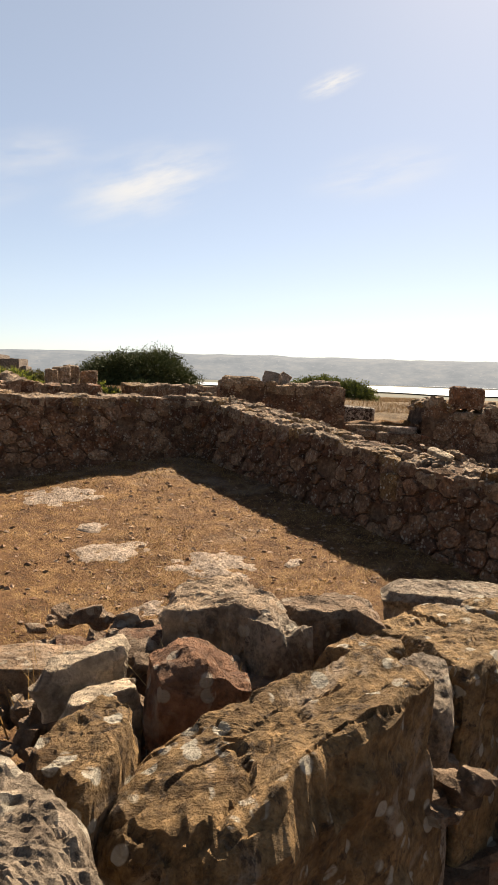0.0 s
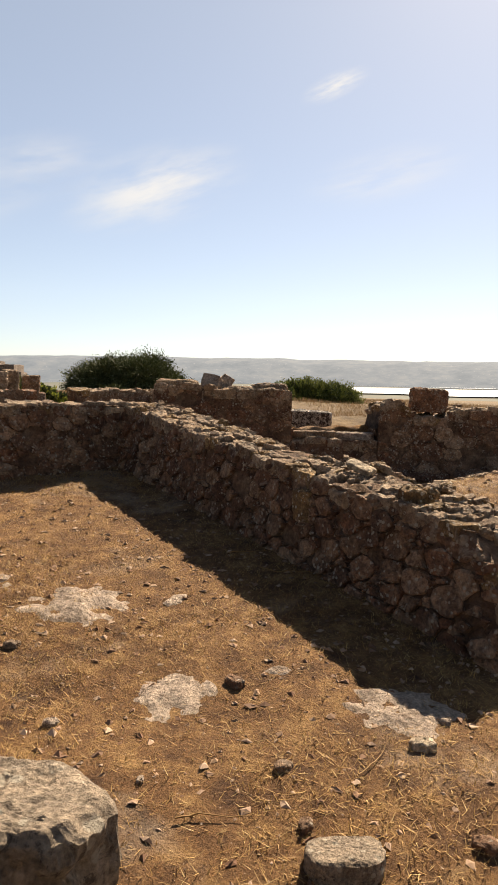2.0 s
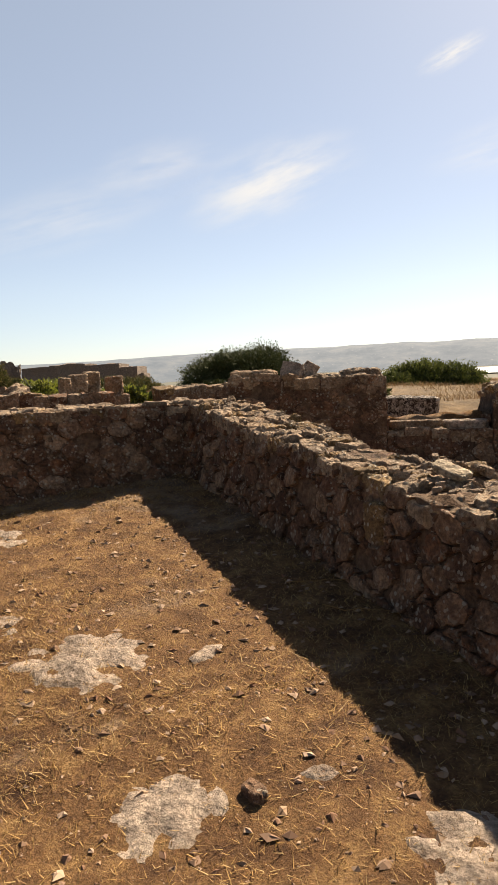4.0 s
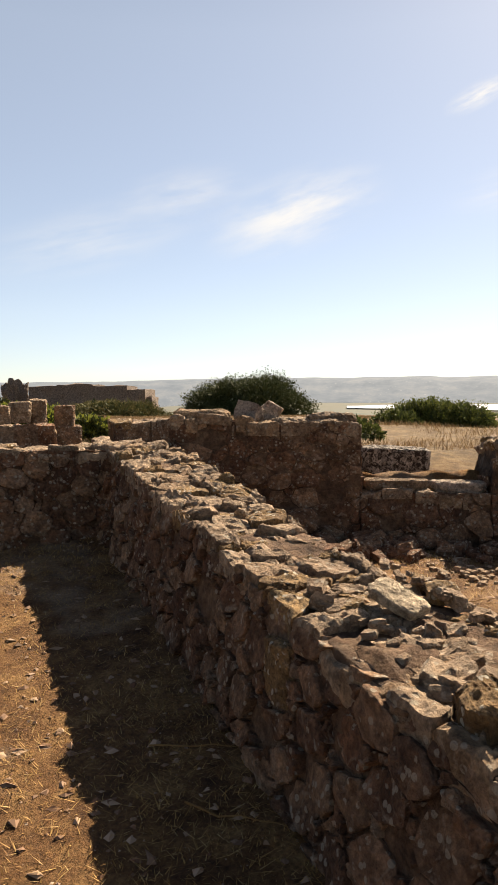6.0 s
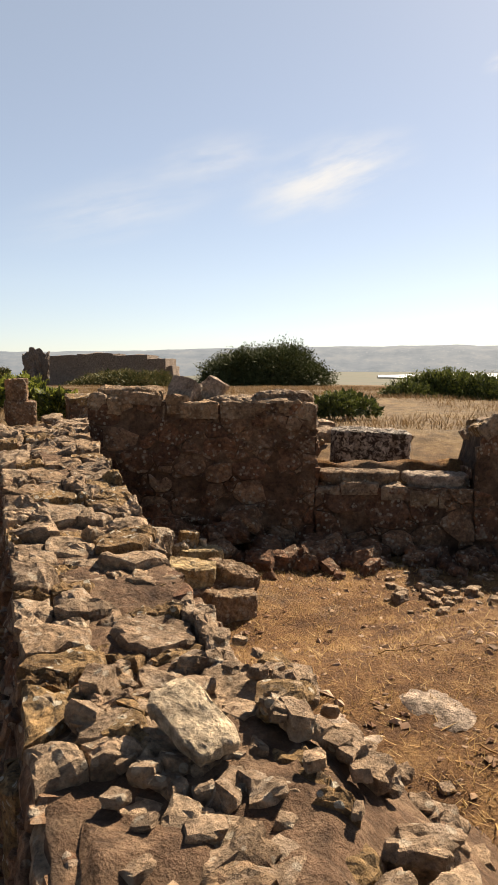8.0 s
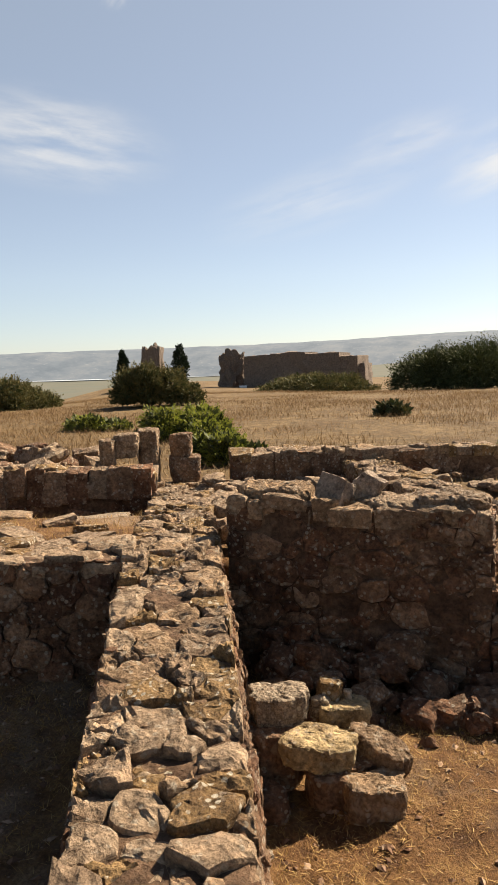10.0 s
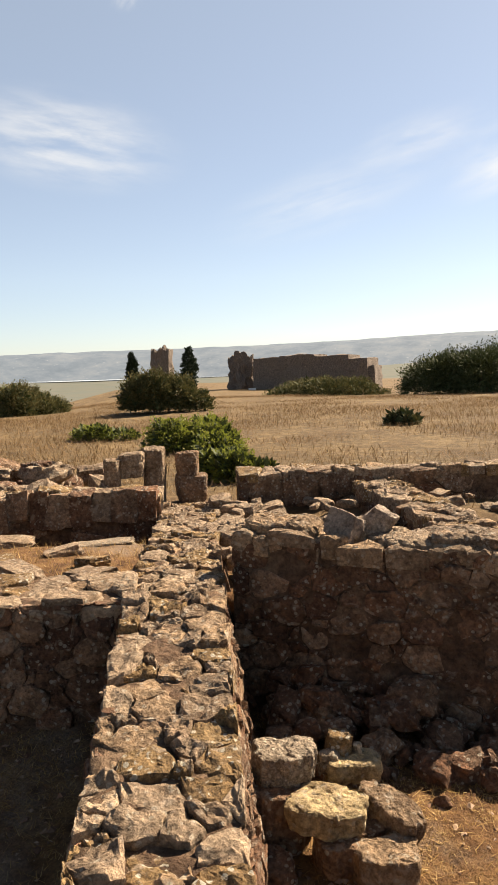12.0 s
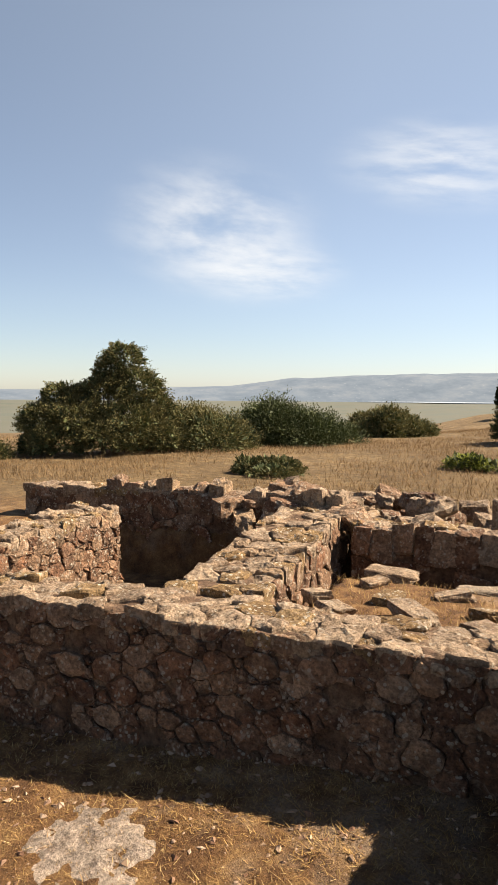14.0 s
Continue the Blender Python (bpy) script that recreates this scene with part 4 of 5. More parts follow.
# stacked blocks against the long wall in the side room
STACK = "fallen blocks beside the tall wall"
for k, (u, v, top, size, yaw, tilt, mat, power, lab) in enumerate((
        (-0.60, 0.72, 0.615, (0.28, 0.19, 0.14), 34, (0, 0), M_GREY, 5, "squared pale block lying on a stack"),
        (-0.78, 0.89, 0.475, (0.33, 0.23, 0.11), 30, (4, 3), M_OCHRE, 3.2, "bright yellow sandstone slab lying flat"),
        (-0.46, 1.06, 0.47, (0.25, 0.16, 0.10), 38, (2, 4), M_OCHRE, 3.6, "small yellow sandstone block"),
        (-0.74, 1.17, 0.42, (0.30, 0.14, 0.13), -18, (0, 14), M_TOP, 3.2, "tilted pale limestone block"),
        (-0.93, 1.10, 0.345, (0.25, 0.2, 0.2), 34, (0, 2), M_TOP, 4, "squared pale block on the ground"),
        (-0.68, 0.70, 0.475, (0.26, 0.2, 0.32), 34, (0, 4), M_STONE, 3, "brown stone under the stack"),
        (-0.86, 0.90, 0.36, (0.18, 0.16, 0.24), 20, (5, 0), M_STONE, 2.5, "upright brown rubble stone"),
        (-0.72, 1.04, 0.35, (0.24, 0.2, 0.24), 60, (5, 0), M_STONE, 2.5, "brown stone under the stack"),
        (-0.40, 1.00, 0.56, (0.12, 0.10, 0.28), 34, (0, 6), M_YELLOW, 3, "ochre stone propped against the wall"),
        (-0.46, 0.94, 0.50, (0.10, 0.07, 0.10), 10, (0, 0), M_GREY, 2.4, "small grey stone on the stack"),
        (-0.42, 1.08, 0.51, (0.045, 0.045, 0.08), 34, (0, 0), M_CREAM, 4, "small pale cut stone standing on the stack"),
        (-0.88, 0.62, 0.30, (0.2, 0.16, 0.2), 0, (8, 0), M_STONE, 2.4, "brown rubble stone beside the stack"),
        (-0.74, 1.40, 0.25, (0.14, 0.12, 0.14), 70, (0, 8), M_STONE, 2.4, "small brown rubble stone"))):
    crag(*uv(u, v), top, size, yaw, mat, 300 + k, lab, STACK, power, 0.2, 0.009, 0.014, tilt)
shade = []
for i in range(300):
    s, back = (rng.uniform(0.35, 1.9) if i % 3 else rng.uniform(1.5, 4.2)), -abs(rng.gauss(0, 0.22)) - 0.05
    x, y = on4(s, back)
    w = 0.06 + 0.13 * rng.random() ** 2
    spot = (x, y, ground(x, y) + w * 0.2 + (0.30 if s < 1.15 else 0.10 if s < 1.7 else 0.03) * max(0, 1 + back / 0.5) * rng.random() ** 0.6, (w, w * 0.8, w * 0.65), (rng.uniform(-30, 30), rng.uniform(-30, 30), rng.uniform(0, 360)))
    if w > 0.125:
        rock(*spot[:3], spot[3], spot[4], M_STONE, 360 + i % 9, "grey-brown fallen stone in the shade of a wall", "fallen stones at the foot of the wall", 4)
    else:
        shade.append(spot)
stone_crowd("fallen_stones", shade, M_STONE, "grey-brown fallen stones in the shade of a wall", 32)
spread = []
for i in range(230):
    x, y = rng.uniform(1.7, 4.4), rng.gauss(8.25, 0.22)
    w = 0.03 + 0.07 * rng.random() ** 2
    spread.append((x, y, ground(x, y) + w * 0.15, (w, w * 0.8, w * 0.6), (0, 0, rng.uniform(0, 360))))
stone_crowd("spread_stones", spread, M_TOP, "small pale stones spread on dry grass", 33)
for u, v, z, size, mat in ((0.9, -0.75, 1.05, (0.3, 0.16, 0.10), M_TOP), (0.85, -1.25, 1.04, (0.2, 0.16, 0.08), M_TOP), (1.25, -1.0, 1.03, (0.22, 0.18, 0.08), M_YELLOW), (0.75, -0.3, 1.06, (0.3, 0.2, 0.1), M_TOP),
                           (1.5, -0.6, 1.03, (0.24, 0.12, 0.08), M_TOP), (1.15, -0.35, 1.04, (0.18, 0.16, 0.08), M_YELLOW), (1.1, -1.45, 1.04, (0.16, 0.16, 0.09), M_TOP), (1.65, -1.2, 1.02, (0.2, 0.14, 0.07), M_TOP),
                           (2.35, -0.45, 0.86, (0.5, 0.2, 0.06), M_GREY), (2.45, -1.25, 0.9, (0.4, 0.2, 0.06), M_TOP), (2.2, -1.0, 0.75, (0.4, 0.3, 0.06), M_GREY)):
    rock(*uv(u, v), z - 0.03, size, (rng.uniform(-5, 5), rng.uniform(-5, 5), rng.uniform(0, 360) if size[0] < 0.4 else 34), mat, rng.randrange(340, 348), "flat pale stone bedded in dry grass", "stones on the bench behind the wall", 6)

# blocks along the wall tops
TOPS = "single blocks on the wall tops"
crag(*on4(0.31, 0.21), 1.37, (0.44, 0.32, 0.13), 12, M_TOP, 401, "broad flat block on the end of the wall", TOPS, 3.5, 0.14, 0.012, 0.03, (0, 2))
rock(*on4(0.68, 0.16), 1.345, (0.22, 0.10, 0.17), (-25, 10, -20), M_PALE, 402, "pale lichen-spotted slab set on edge", TOPS, 10, rough=0.06)
rock(*on4(0.86, 0.28), 1.35, (0.15, 0.12, 0.18), (0, 30, 20), M_PALE, 403, "pale pointed stone on the wall", TOPS, 10)
crag(*on4(1.36, 0.21), 1.35, (0.40, 0.32, 0.13), 12, M_TOP, 404, "flat weathered block capping the wall", TOPS, 3.2, 0.16, 0.012, 0.03, (0, -4))
crag(*on4(1.03, 0.20), 1.31, (0.28, 0.32, 0.12), 12, M_TOP, 405, "flat weathered block capping the wall", TOPS, 3, 0.18, 0.012, 0.03, (0, 4))
crag(*on4(1.88, 0.19), 0.815, (0.56, 0.34, 0.09), 12, M_TOP, 406, "pale flat slab on the sill", TOPS, 3.5, 0.13, 0.009, 0.02, (0, -1))
crag(*on4(2.40, 0.19), 0.80, (0.44, 0.32, 0.09), 14, M_PALE, 407, "pale flat slab on the sill", TOPS, 3.5, 0.13, 0.009, 0.02, (0, 1))
crag(*on4(3.32, 0.2), 1.33, (0.42, 0.32, 0.28), 12, M_STONE, 408, "large squared reddish block", TOPS, 2.6, 0.24, 0.012, 0.03, (0, 2))
crag(*uv(3.7, -0.32), 1.44, (0.26, 0.22, 0.24), 34, M_TOP, 409, "pale stacked block of a pier", "pier at the end of the long wall", 4, 0.12, 0.009, 0.02)
crag(*uv(3.85, -0.10), 1.47, (0.22, 0.24, 0.62), 34, M_TOP, 410, "upright squared pier block", "pier at the end of the long wall", 4, 0.12, 0.009, 0.02)
crag(*uv(4.0, 0.28), 1.16, (0.32, 0.24, 0.28), 34, M_STONE, 411, "brown squared pier block", "pier at the end of the long wall", 4, 0.12, 0.009, 0.02)
crag(*uv(4.0, 0.24), 1.40, (0.24, 0.22, 0.25), 30, M_STONE, 412, "brown squared block on the pier", "pier at the end of the long wall", 4, 0.12, 0.009, 0.02)
crag(*uv(3.6, -0.5), 1.40, (0.16, 0.2, 0.5), 34, M_TOP, 413, "narrow upright block of a pier", "pier at the end of the long wall", 4, 0.12, 0.009, 0.02)
for i in range(70):
    u, v = rng.uniform(3.1, 5.4), rng.uniform(-3.2, -0.6)
    w = rng.uniform(0.12, 0.36)
    x, y = uv(u, v)
    rock(x, y, max(1.04, ground(x, y)) + rng.uniform(-0.02, 0.2) * (1 if u < 4.6 else 0.3), (w, w * 0.8, w * 0.6), (rng.uniform(-20, 20), rng.uniform(-20, 20), rng.uniform(0, 360)), rng.choice((M_TOP, M_STONE)), 420 + i % 9, "block of a tumbled wall", "tumbled blocks beyond the trench", 4)
for i in range(9):
    v = -1.65 + i * 0.19
    w = rng.uniform(0.17, 0.26)
    rock(*uv(2.98, v), 1.02 + rng.uniform(-0.03, 0.05), (0.2, w, rng.uniform(0.24, 0.34)), (rng.uniform(-4, 4), rng.uniform(-4, 4), 124 + rng.uniform(-6, 6)), rng.choice((M_TOP, M_STONE)), 460 + i, "squared block of the trench wall", "blocks of the trench wall", 6)
for i in range(13):
    v = -4.7 + i * 0.22
    rock(*uv(3.5, v), 1.16 + rng.uniform(-0.04, 0.05), (0.2, rng.uniform(0.16, 0.23), rng.uniform(0.3, 0.42)), (rng.uniform(-5, 5), rng.uniform(-5, 5), 124 + rng.uniform(-8, 8)), rng.choice((M_TOP, M_STONE)), 470 + i, "upright block of the back wall", "upright blocks of the back wall", 6)
heaped = []
for i in range(150):
    u, v = rng.uniform(0.75, 3.5), rng.uniform(0.5, 1.05) if i % 2 else rng.uniform(1.3, 3.3)
    x, y = uv(u, v)
    if behind_w4(x, y) < 0.5:
        continue
    w = rng.uniform(0.07, 0.24)
    heaped.append((x, y, max(0.86, ground(x, y)) + rng.uniform(-0.02, 0.12), (w, w * 0.8, w * 0.5), (rng.uniform(-14, 14), rng.uniform(-14, 14), rng.uniform(0, 360))))
stone_crowd("tumbled_stones", heaped, M_TOP, "tumbled flat stones behind the tall wall", 36)
# speckled block in the recess behind the sill
crag(1.45, 10.2, 1.02, (0.62, 0.32, 0.6), 10, M_SPECKLE, 450, "white-speckled dark squared block with a pale top", "", 6, 0.07, 0.008, 0.02)


# ---------------------------------------------------------------- plants
def leaf_cloud(rng, blobs, count, size, lift=0.0):
    """Leaves over the outer part of several overlapping lobes: verts and faces of small bent blades."""
    verts, faces = [], []
    weights = [b[3] * b[4] for b in blobs]
    for _ in range(count):
        bx, by, bz, r, h = rng.choices(blobs, weights)[0]
        a, c = rng.uniform(0, 2 * math.pi), rng.uniform(-0.35, 1)
        q = math.sqrt(max(0, 1 - c * c))
        dirn = Vector((q * math.cos(a), q * math.sin(a), c))
        lump = 1 + 0.38 * noise.noise(Vector((bx, by, bz)) + dirn * 2.8) + 0.2 * noise.noise(dirn * 6.5 + Vector((bx, by, 9)))
        k = rng.uniform(0.72, 1.0) * lump
        p = Vector((bx + dirn.x * r * k, by + dirn.y * r * k, bz + dirn.z * h * k))
        if p.z < 0.02:
            p.z = rng.uniform(0.02, 0.15)
        out = (dirn + Vector((rng.gauss(0, 0.5), rng.gauss(0, 0.5), rng.gauss(0, 0.5) + lift))).normalized()
        side = out.cross(Vector((rng.gauss(0, 1), rng.gauss(0, 1), rng.gauss(0, 1)))).normalized()
        s = size * rng.uniform(0.6, 1.4)
        o = len(verts)
        tip = p + out * s
        verts += [p - side * s * 0.12, p + out * s * 0.5 + side * s * 0.24, tip, p + out * s * 0.45 - side * s * 0.24]
        faces.append((o, o + 1, o + 2, o + 3))
    return verts, faces


def bush(x, y, blobs, count, size, mat, label, category="bush", name="bush", seed=0, z=None, lift=0.2, stems=5, turn=0):
    rng = random.Random(seed)
    z = ground(x, y) if z is None else z
    thing = new(name)
    thing.matrix_basis = pose(x, y, z - 0.03, 0, 0, turn)
    tagged(thing, label, category)
    v, f = leaf_cloud(rng, blobs, int(count * 1.7), size * 0.72, lift)
    part("crown", mesh_of("crown", v, f, mat), thing)
    bm = bmesh.new()
    for i in range(stems):
        b = blobs[i % len(blobs)]
        top = Vector((b[0] * 0.8 + rng.uniform(-0.2, 0.2) * b[3], b[1] * 0.8, b[2] + b[4] * 0.4))
        foot = Vector((b[0] * 0.35 + rng.uniform(-0.1, 0.1), b[1] * 0.35, -0.1))
        r0 = 0.02 + 0.035 * b[3]
        m = Matrix.Translation((foot + top) / 2) @ (top - foot).to_track_quat("Z", "Y").to_matrix().to_4x4()
        bmesh.ops.create_cone(bm, cap_ends=True, segments=7, radius1=r0, radius2=r0 * 0.3, depth=(top - foot).length, matrix=m)
    me = bpy.data.meshes.new("stems")
    bm.to_mesh(me)
    bm.free()
    me.materials.append(M_WOOD)
    part("trunk", me, thing)
    # larger dark leaves inside: the shade within the crown put into their colour
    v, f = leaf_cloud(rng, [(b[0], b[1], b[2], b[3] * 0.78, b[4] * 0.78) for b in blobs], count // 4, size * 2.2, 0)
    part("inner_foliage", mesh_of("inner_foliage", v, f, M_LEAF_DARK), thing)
    return thing


def lobes(seed, width, depth, height, n, low=0.35):
    r = random.Random(seed)
    out = []
    for i in range(n):
        a = (i + 0.5) / n * 2 - 1
        px = a * width * 0.36 + r.uniform(-0.05, 0.05) * width
        h = height * (1 - 0.55 * a * a) * r.uniform(0.85, 1.05)
        out.append((px, r.uniform(-0.3, 0.3) * depth, h * low, width * r.uniform(0.2, 0.28), h * (1 - low)))
    return out


bush(-5.7, 38.0, lobes(1, 6.6, 3, 2.9, 6), 30400, 0.099, M_LEAF_DARK, "large dome-shaped dark evergreen bush in dry grass", seed=1, z=0.55)
bush(2.3, 22.0, lobes(2, 3.5, 2, 0.95, 6), 17100, 0.068, M_LEAF_MID, "broad low green bush on the field", seed=2, z=0.72)
bush(0.75, 14.2, lobes(3, 1.0, 0.6, 0.42, 4), 4180, 0.043, M_LEAF_MID, "small yellowish green shrub behind a wall", seed=3, z=0.9)
bush(-13.0, 38.0, lobes(4, 6.0, 3, 1.35, 6), 17100, 0.093, M_LEAF_OLIVE, "wide olive-green bush beyond the field", seed=4, z=0.5)
bush(-5.3, 15.6, lobes(5, 2.0, 1.2, 0.62, 5), 11400, 0.062, M_LEAF_LIGHT, "bright green low bush among dry grass", seed=5)
bush(-2.9, 12.9, lobes(6, 1.15, 0.8, 0.42, 4), 8550, 0.056, M_LEAF_LIGHT, "bright green low bush beside the ruined wall", seed=6)
bush(-8.2, 16.4, lobes(16, 1.4, 0.8, 0.35, 4), 3420, 0.056, M_LEAF_LIGHT, "low yellow-green herbs in grass", seed=16)
bush(-12.1, 23.6, lobes(7, 2.7, 2.0, 1.4, 6), 17100, 0.081, M_LEAF_OLIVE, "rounded olive-green bush on the field's edge", seed=7)
bush(-16.8, 17.6, lobes(8, 4.9, 2.6, 2.0, 8), 38000, 0.068, M_LEAF_DARK, "dense dark evergreen bush with glossy leaves", seed=8, z=0.35, turn=58)
bush(-19.8, 24.6, lobes(9, 3.6, 2.4, 1.7, 6), 17100, 0.099, M_LEAF_OLIVE, "brownish olive bush beyond the field", seed=9, z=0.3, turn=58)
bush(-16.1, 13.8, lobes(10, 3.9, 2.4, 1.9, 7), 22800, 0.068, M_LEAF_OLIVE, "brownish olive shrub below a tree", seed=10, z=0.45, turn=58)
tree = [(0.7, 0, 2.75, 0.58, 0.42), (0.35, 0.1, 2.45, 0.42, 0.35), (1.0, 0, 2.0, 0.8, 0.6), (0.3, 0, 1.9, 0.7, 0.55), (1.5, 0.1, 1.5, 0.55, 0.5), (-0.9, 0, 1.75, 0.5, 0.42), (-0.4, 0.1, 1.7, 0.55, 0.45), (-1.3, -0.2, 1.1, 0.65, 0.6),
        (-0.3, -0.3, 1.0, 0.95, 0.85), (0.9, -0.2, 1.0, 1.0, 0.9), (1.6, 0, 0.7, 0.6, 0.6), (-0.8, -0.5, 0.6, 0.8, 0.6), (0.4, -0.6, 0.7, 0.8, 0.6), (-1.5, 0, 0.5, 0.5, 0.5)]
bush(-16.05, 11.35, tree, 46000, 0.065, M_LEAF_OLIVE, "leafy olive-green tree with a tall rounded top", "tree", "tree", 11, z=0.45, turn=58)
bush(-16.4, 8.6, lobes(12, 3.2, 2, 0.9, 5), 11400, 0.068, M_LEAF_OLIVE, "low olive-green shrub by the tree", seed=12, z=0.4)
bush(-9.9, 12.6, lobes(13, 1.7, 1.0, 0.4, 5), 6650, 0.056, M_LEAF_OLIVE, "low dusty green shrub by a path", seed=13)
bush(-3.0, 20.0, lobes(14, 0.7, 0.5, 0.35, 3), 1710, 0.074, M_LEAF_OLIVE, "dry brown spiky shrub on the field", seed=14)


def cypress(x, y, z, h, w, seed):
    thing = new("cypress_tree")
    thing.matrix_basis = pose(x, y, z)
    tagged(thing, "slender dark cypress tree near a ruined tower", "tree", "cypresses by the tower")
    r = random.Random(seed)
    blobs = [(r.uniform(-0.1, 0.1) * w, 0, h * (i + 0.5) / 9, w * 0.5 * math.sin(math.pi * min(1, (i + 1.2) / 10)) + 0.08, h * 0.09) for i in range(9)]
    v, f = leaf_cloud(r, blobs, 3500, 0.22, 0.8)
    part("crown", mesh_of("crown", v, f, M_LEAF_CYPRESS), thing)
    bm = bmesh.new()
    bmesh.ops.create_cone(bm, cap_ends=True, segments=8, radius1=0.14, radius2=0.03, depth=h, matrix=pose(0, 0, h / 2 - 0.2))
    me = bpy.data.meshes.new("trunk")
    bm.to_mesh(me)
    bm.free()
    me.materials.append(M_WOOD)
    part("trunk", me, thing)


cypress(-43.2, 60.0, 0.0, 3.7, 0.85, 1)
cypress(-36.5, 60.0, 0.0, 4.0, 1.25, 2)


# ---------------------------------------------------------------- far ruins
def ruin(name, x, y, z, size, seed, label, turn=0.0, rough=0.05, freq=3.0):
    me = stone_mesh(name, seed, M_RUIN, cuts=20, rounding=0.04, rough=rough, freq=freq, shear_by=0.03)
    ob = new(name, me)
    ob.matrix_basis = pose(x, y, z + size[2] / 2 - 0.3, 0, 0, turn) @ Matrix.Diagonal((*size, 1))
    return tagged(ob, label, "ruin")


hall = new("ruined_building")
hall.matrix_basis = pose(-24.2, 60.0, 0.4)
tagged(hall, "long roofless ruin of dark grey masonry", "ruin")
for k, (x, w, h) in enumerate(((-3.3, 3.0, 2.95), (-0.6, 3.2, 3.1), (2.4, 3.2, 3.0), (4.7, 1.6, 2.7))):
    part("wall_section", stone_mesh("wall_section", 501 + k, M_RUIN, cuts=12, rounding=0.03, rough=0.035, freq=3.0, shear_by=0.02), hall, pose(x, 0, h / 2 - 0.4) @ Matrix.Diagonal((w, 2.6, h, 1)))
part("gable_stump", stone_mesh("gable_stump", 509, M_RUIN, cuts=12, rounding=0.1, rough=0.08, freq=3.0), hall, pose(5.5, 0, 0.6) @ Matrix.Diagonal((1.0, 2.2, 2.2, 1)))
ruin("ruined_wall", -31.0, 60.0, 0.1, (1.9, 1.2, 3.2), 502, "jagged leaning stump of a ruined wall", 25, 0.22, 4.0)
ruin("ruined_tower", -39.5, 60.0, -0.1, (1.7, 1.6, 4.4), 503, "tall narrow remnant of a ruined tower", 20, 0.10, 3.5)

# ---------------------------------------------------------------- far distance
def hill_height(az):
    pts = [(-120, 0.0), (-74, 0.0), (-60, 0.4), (-55, 1.05), (-47, 1.42), (-36, 1.55), (-25, 1.75), (-14, 2.15), (0, 2.3), (19, 2.3), (60, 2.0), (120, 1.5)]
    for (a0, e0), (a1, e1) in zip(pts, pts[1:]):
        if a0 <= az <= a1:
            return e0 + (e1 - e0) * (az - a0) / (a1 - a0)
    return 0.0


def far_hills():
    verts, faces, n = [], [], 720
    for i in range(n + 1):
        az = -110 + 220 * i / n
        el = hill_height(az)
        el += 0.09 * noise.fractal(Vector((az * 0.35, 1, 0)), 1, 2, 5) * min(1, el)
        for k in range(6):
            r = 3900 + 140 * k
            low = -0.9 + 1.1 * smooth(-34, -8, az)
            e = low + (el - low) * math.sin(math.pi / 2 * k / 5) + (0.05 * noise.noise(Vector((az * 0.5, k * 3.1, 0))) if 0 < k < 5 else 0)
            verts.append((r * math.sin(radians(az)), r * math.cos(radians(az)), 2 + r * math.tan(radians(e))))
    for i in range(n):
        for k in range(5):
            o = i * 6 + k
            faces.append((o, o + 6, o + 7, o + 1))
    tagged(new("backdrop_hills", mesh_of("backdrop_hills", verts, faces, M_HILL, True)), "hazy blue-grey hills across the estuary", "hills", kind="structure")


far_hills()


def water(name, az0, az1, near, far_r, label, wobble=0.08):
    verts, faces, n = [], [], 120
    for i in range(n + 1):
        az = az0 + (az1 - az0) * i / n
        t = i / n
        pinch = math.sin(math.pi * min(1, max(0.02, t))) ** 0.4
        mid, half = (near + far_r) / 2, (far_r - near) / 2 * pinch
        mid *= 1 + wobble * noise.noise(Vector((az * 0.15, near * 0.01, 0)))
        for r in (mid - half, mid, mid + half):
            x, y = r * math.sin(radians(az)), r * math.cos(radians(az))
            verts.append((x, y, ground(x, y) + 4))
    for i in range(n):
        for k in range(2):
            o = i * 3 + k
            faces.append((o, o + 3, o + 4, o + 1))
    tagged(new(name, mesh_of(name, verts, faces, M_WATER)), label, "water", kind="structure")


water("water_1", -20, 40, 3300, 3800, "pale reflecting estuary water")
water("water_2", -50, -30, 2600, 3700, "pale bend of the river on the plain")
water("water_3", -4, 40, 2100, 2800, "glinting water channel")


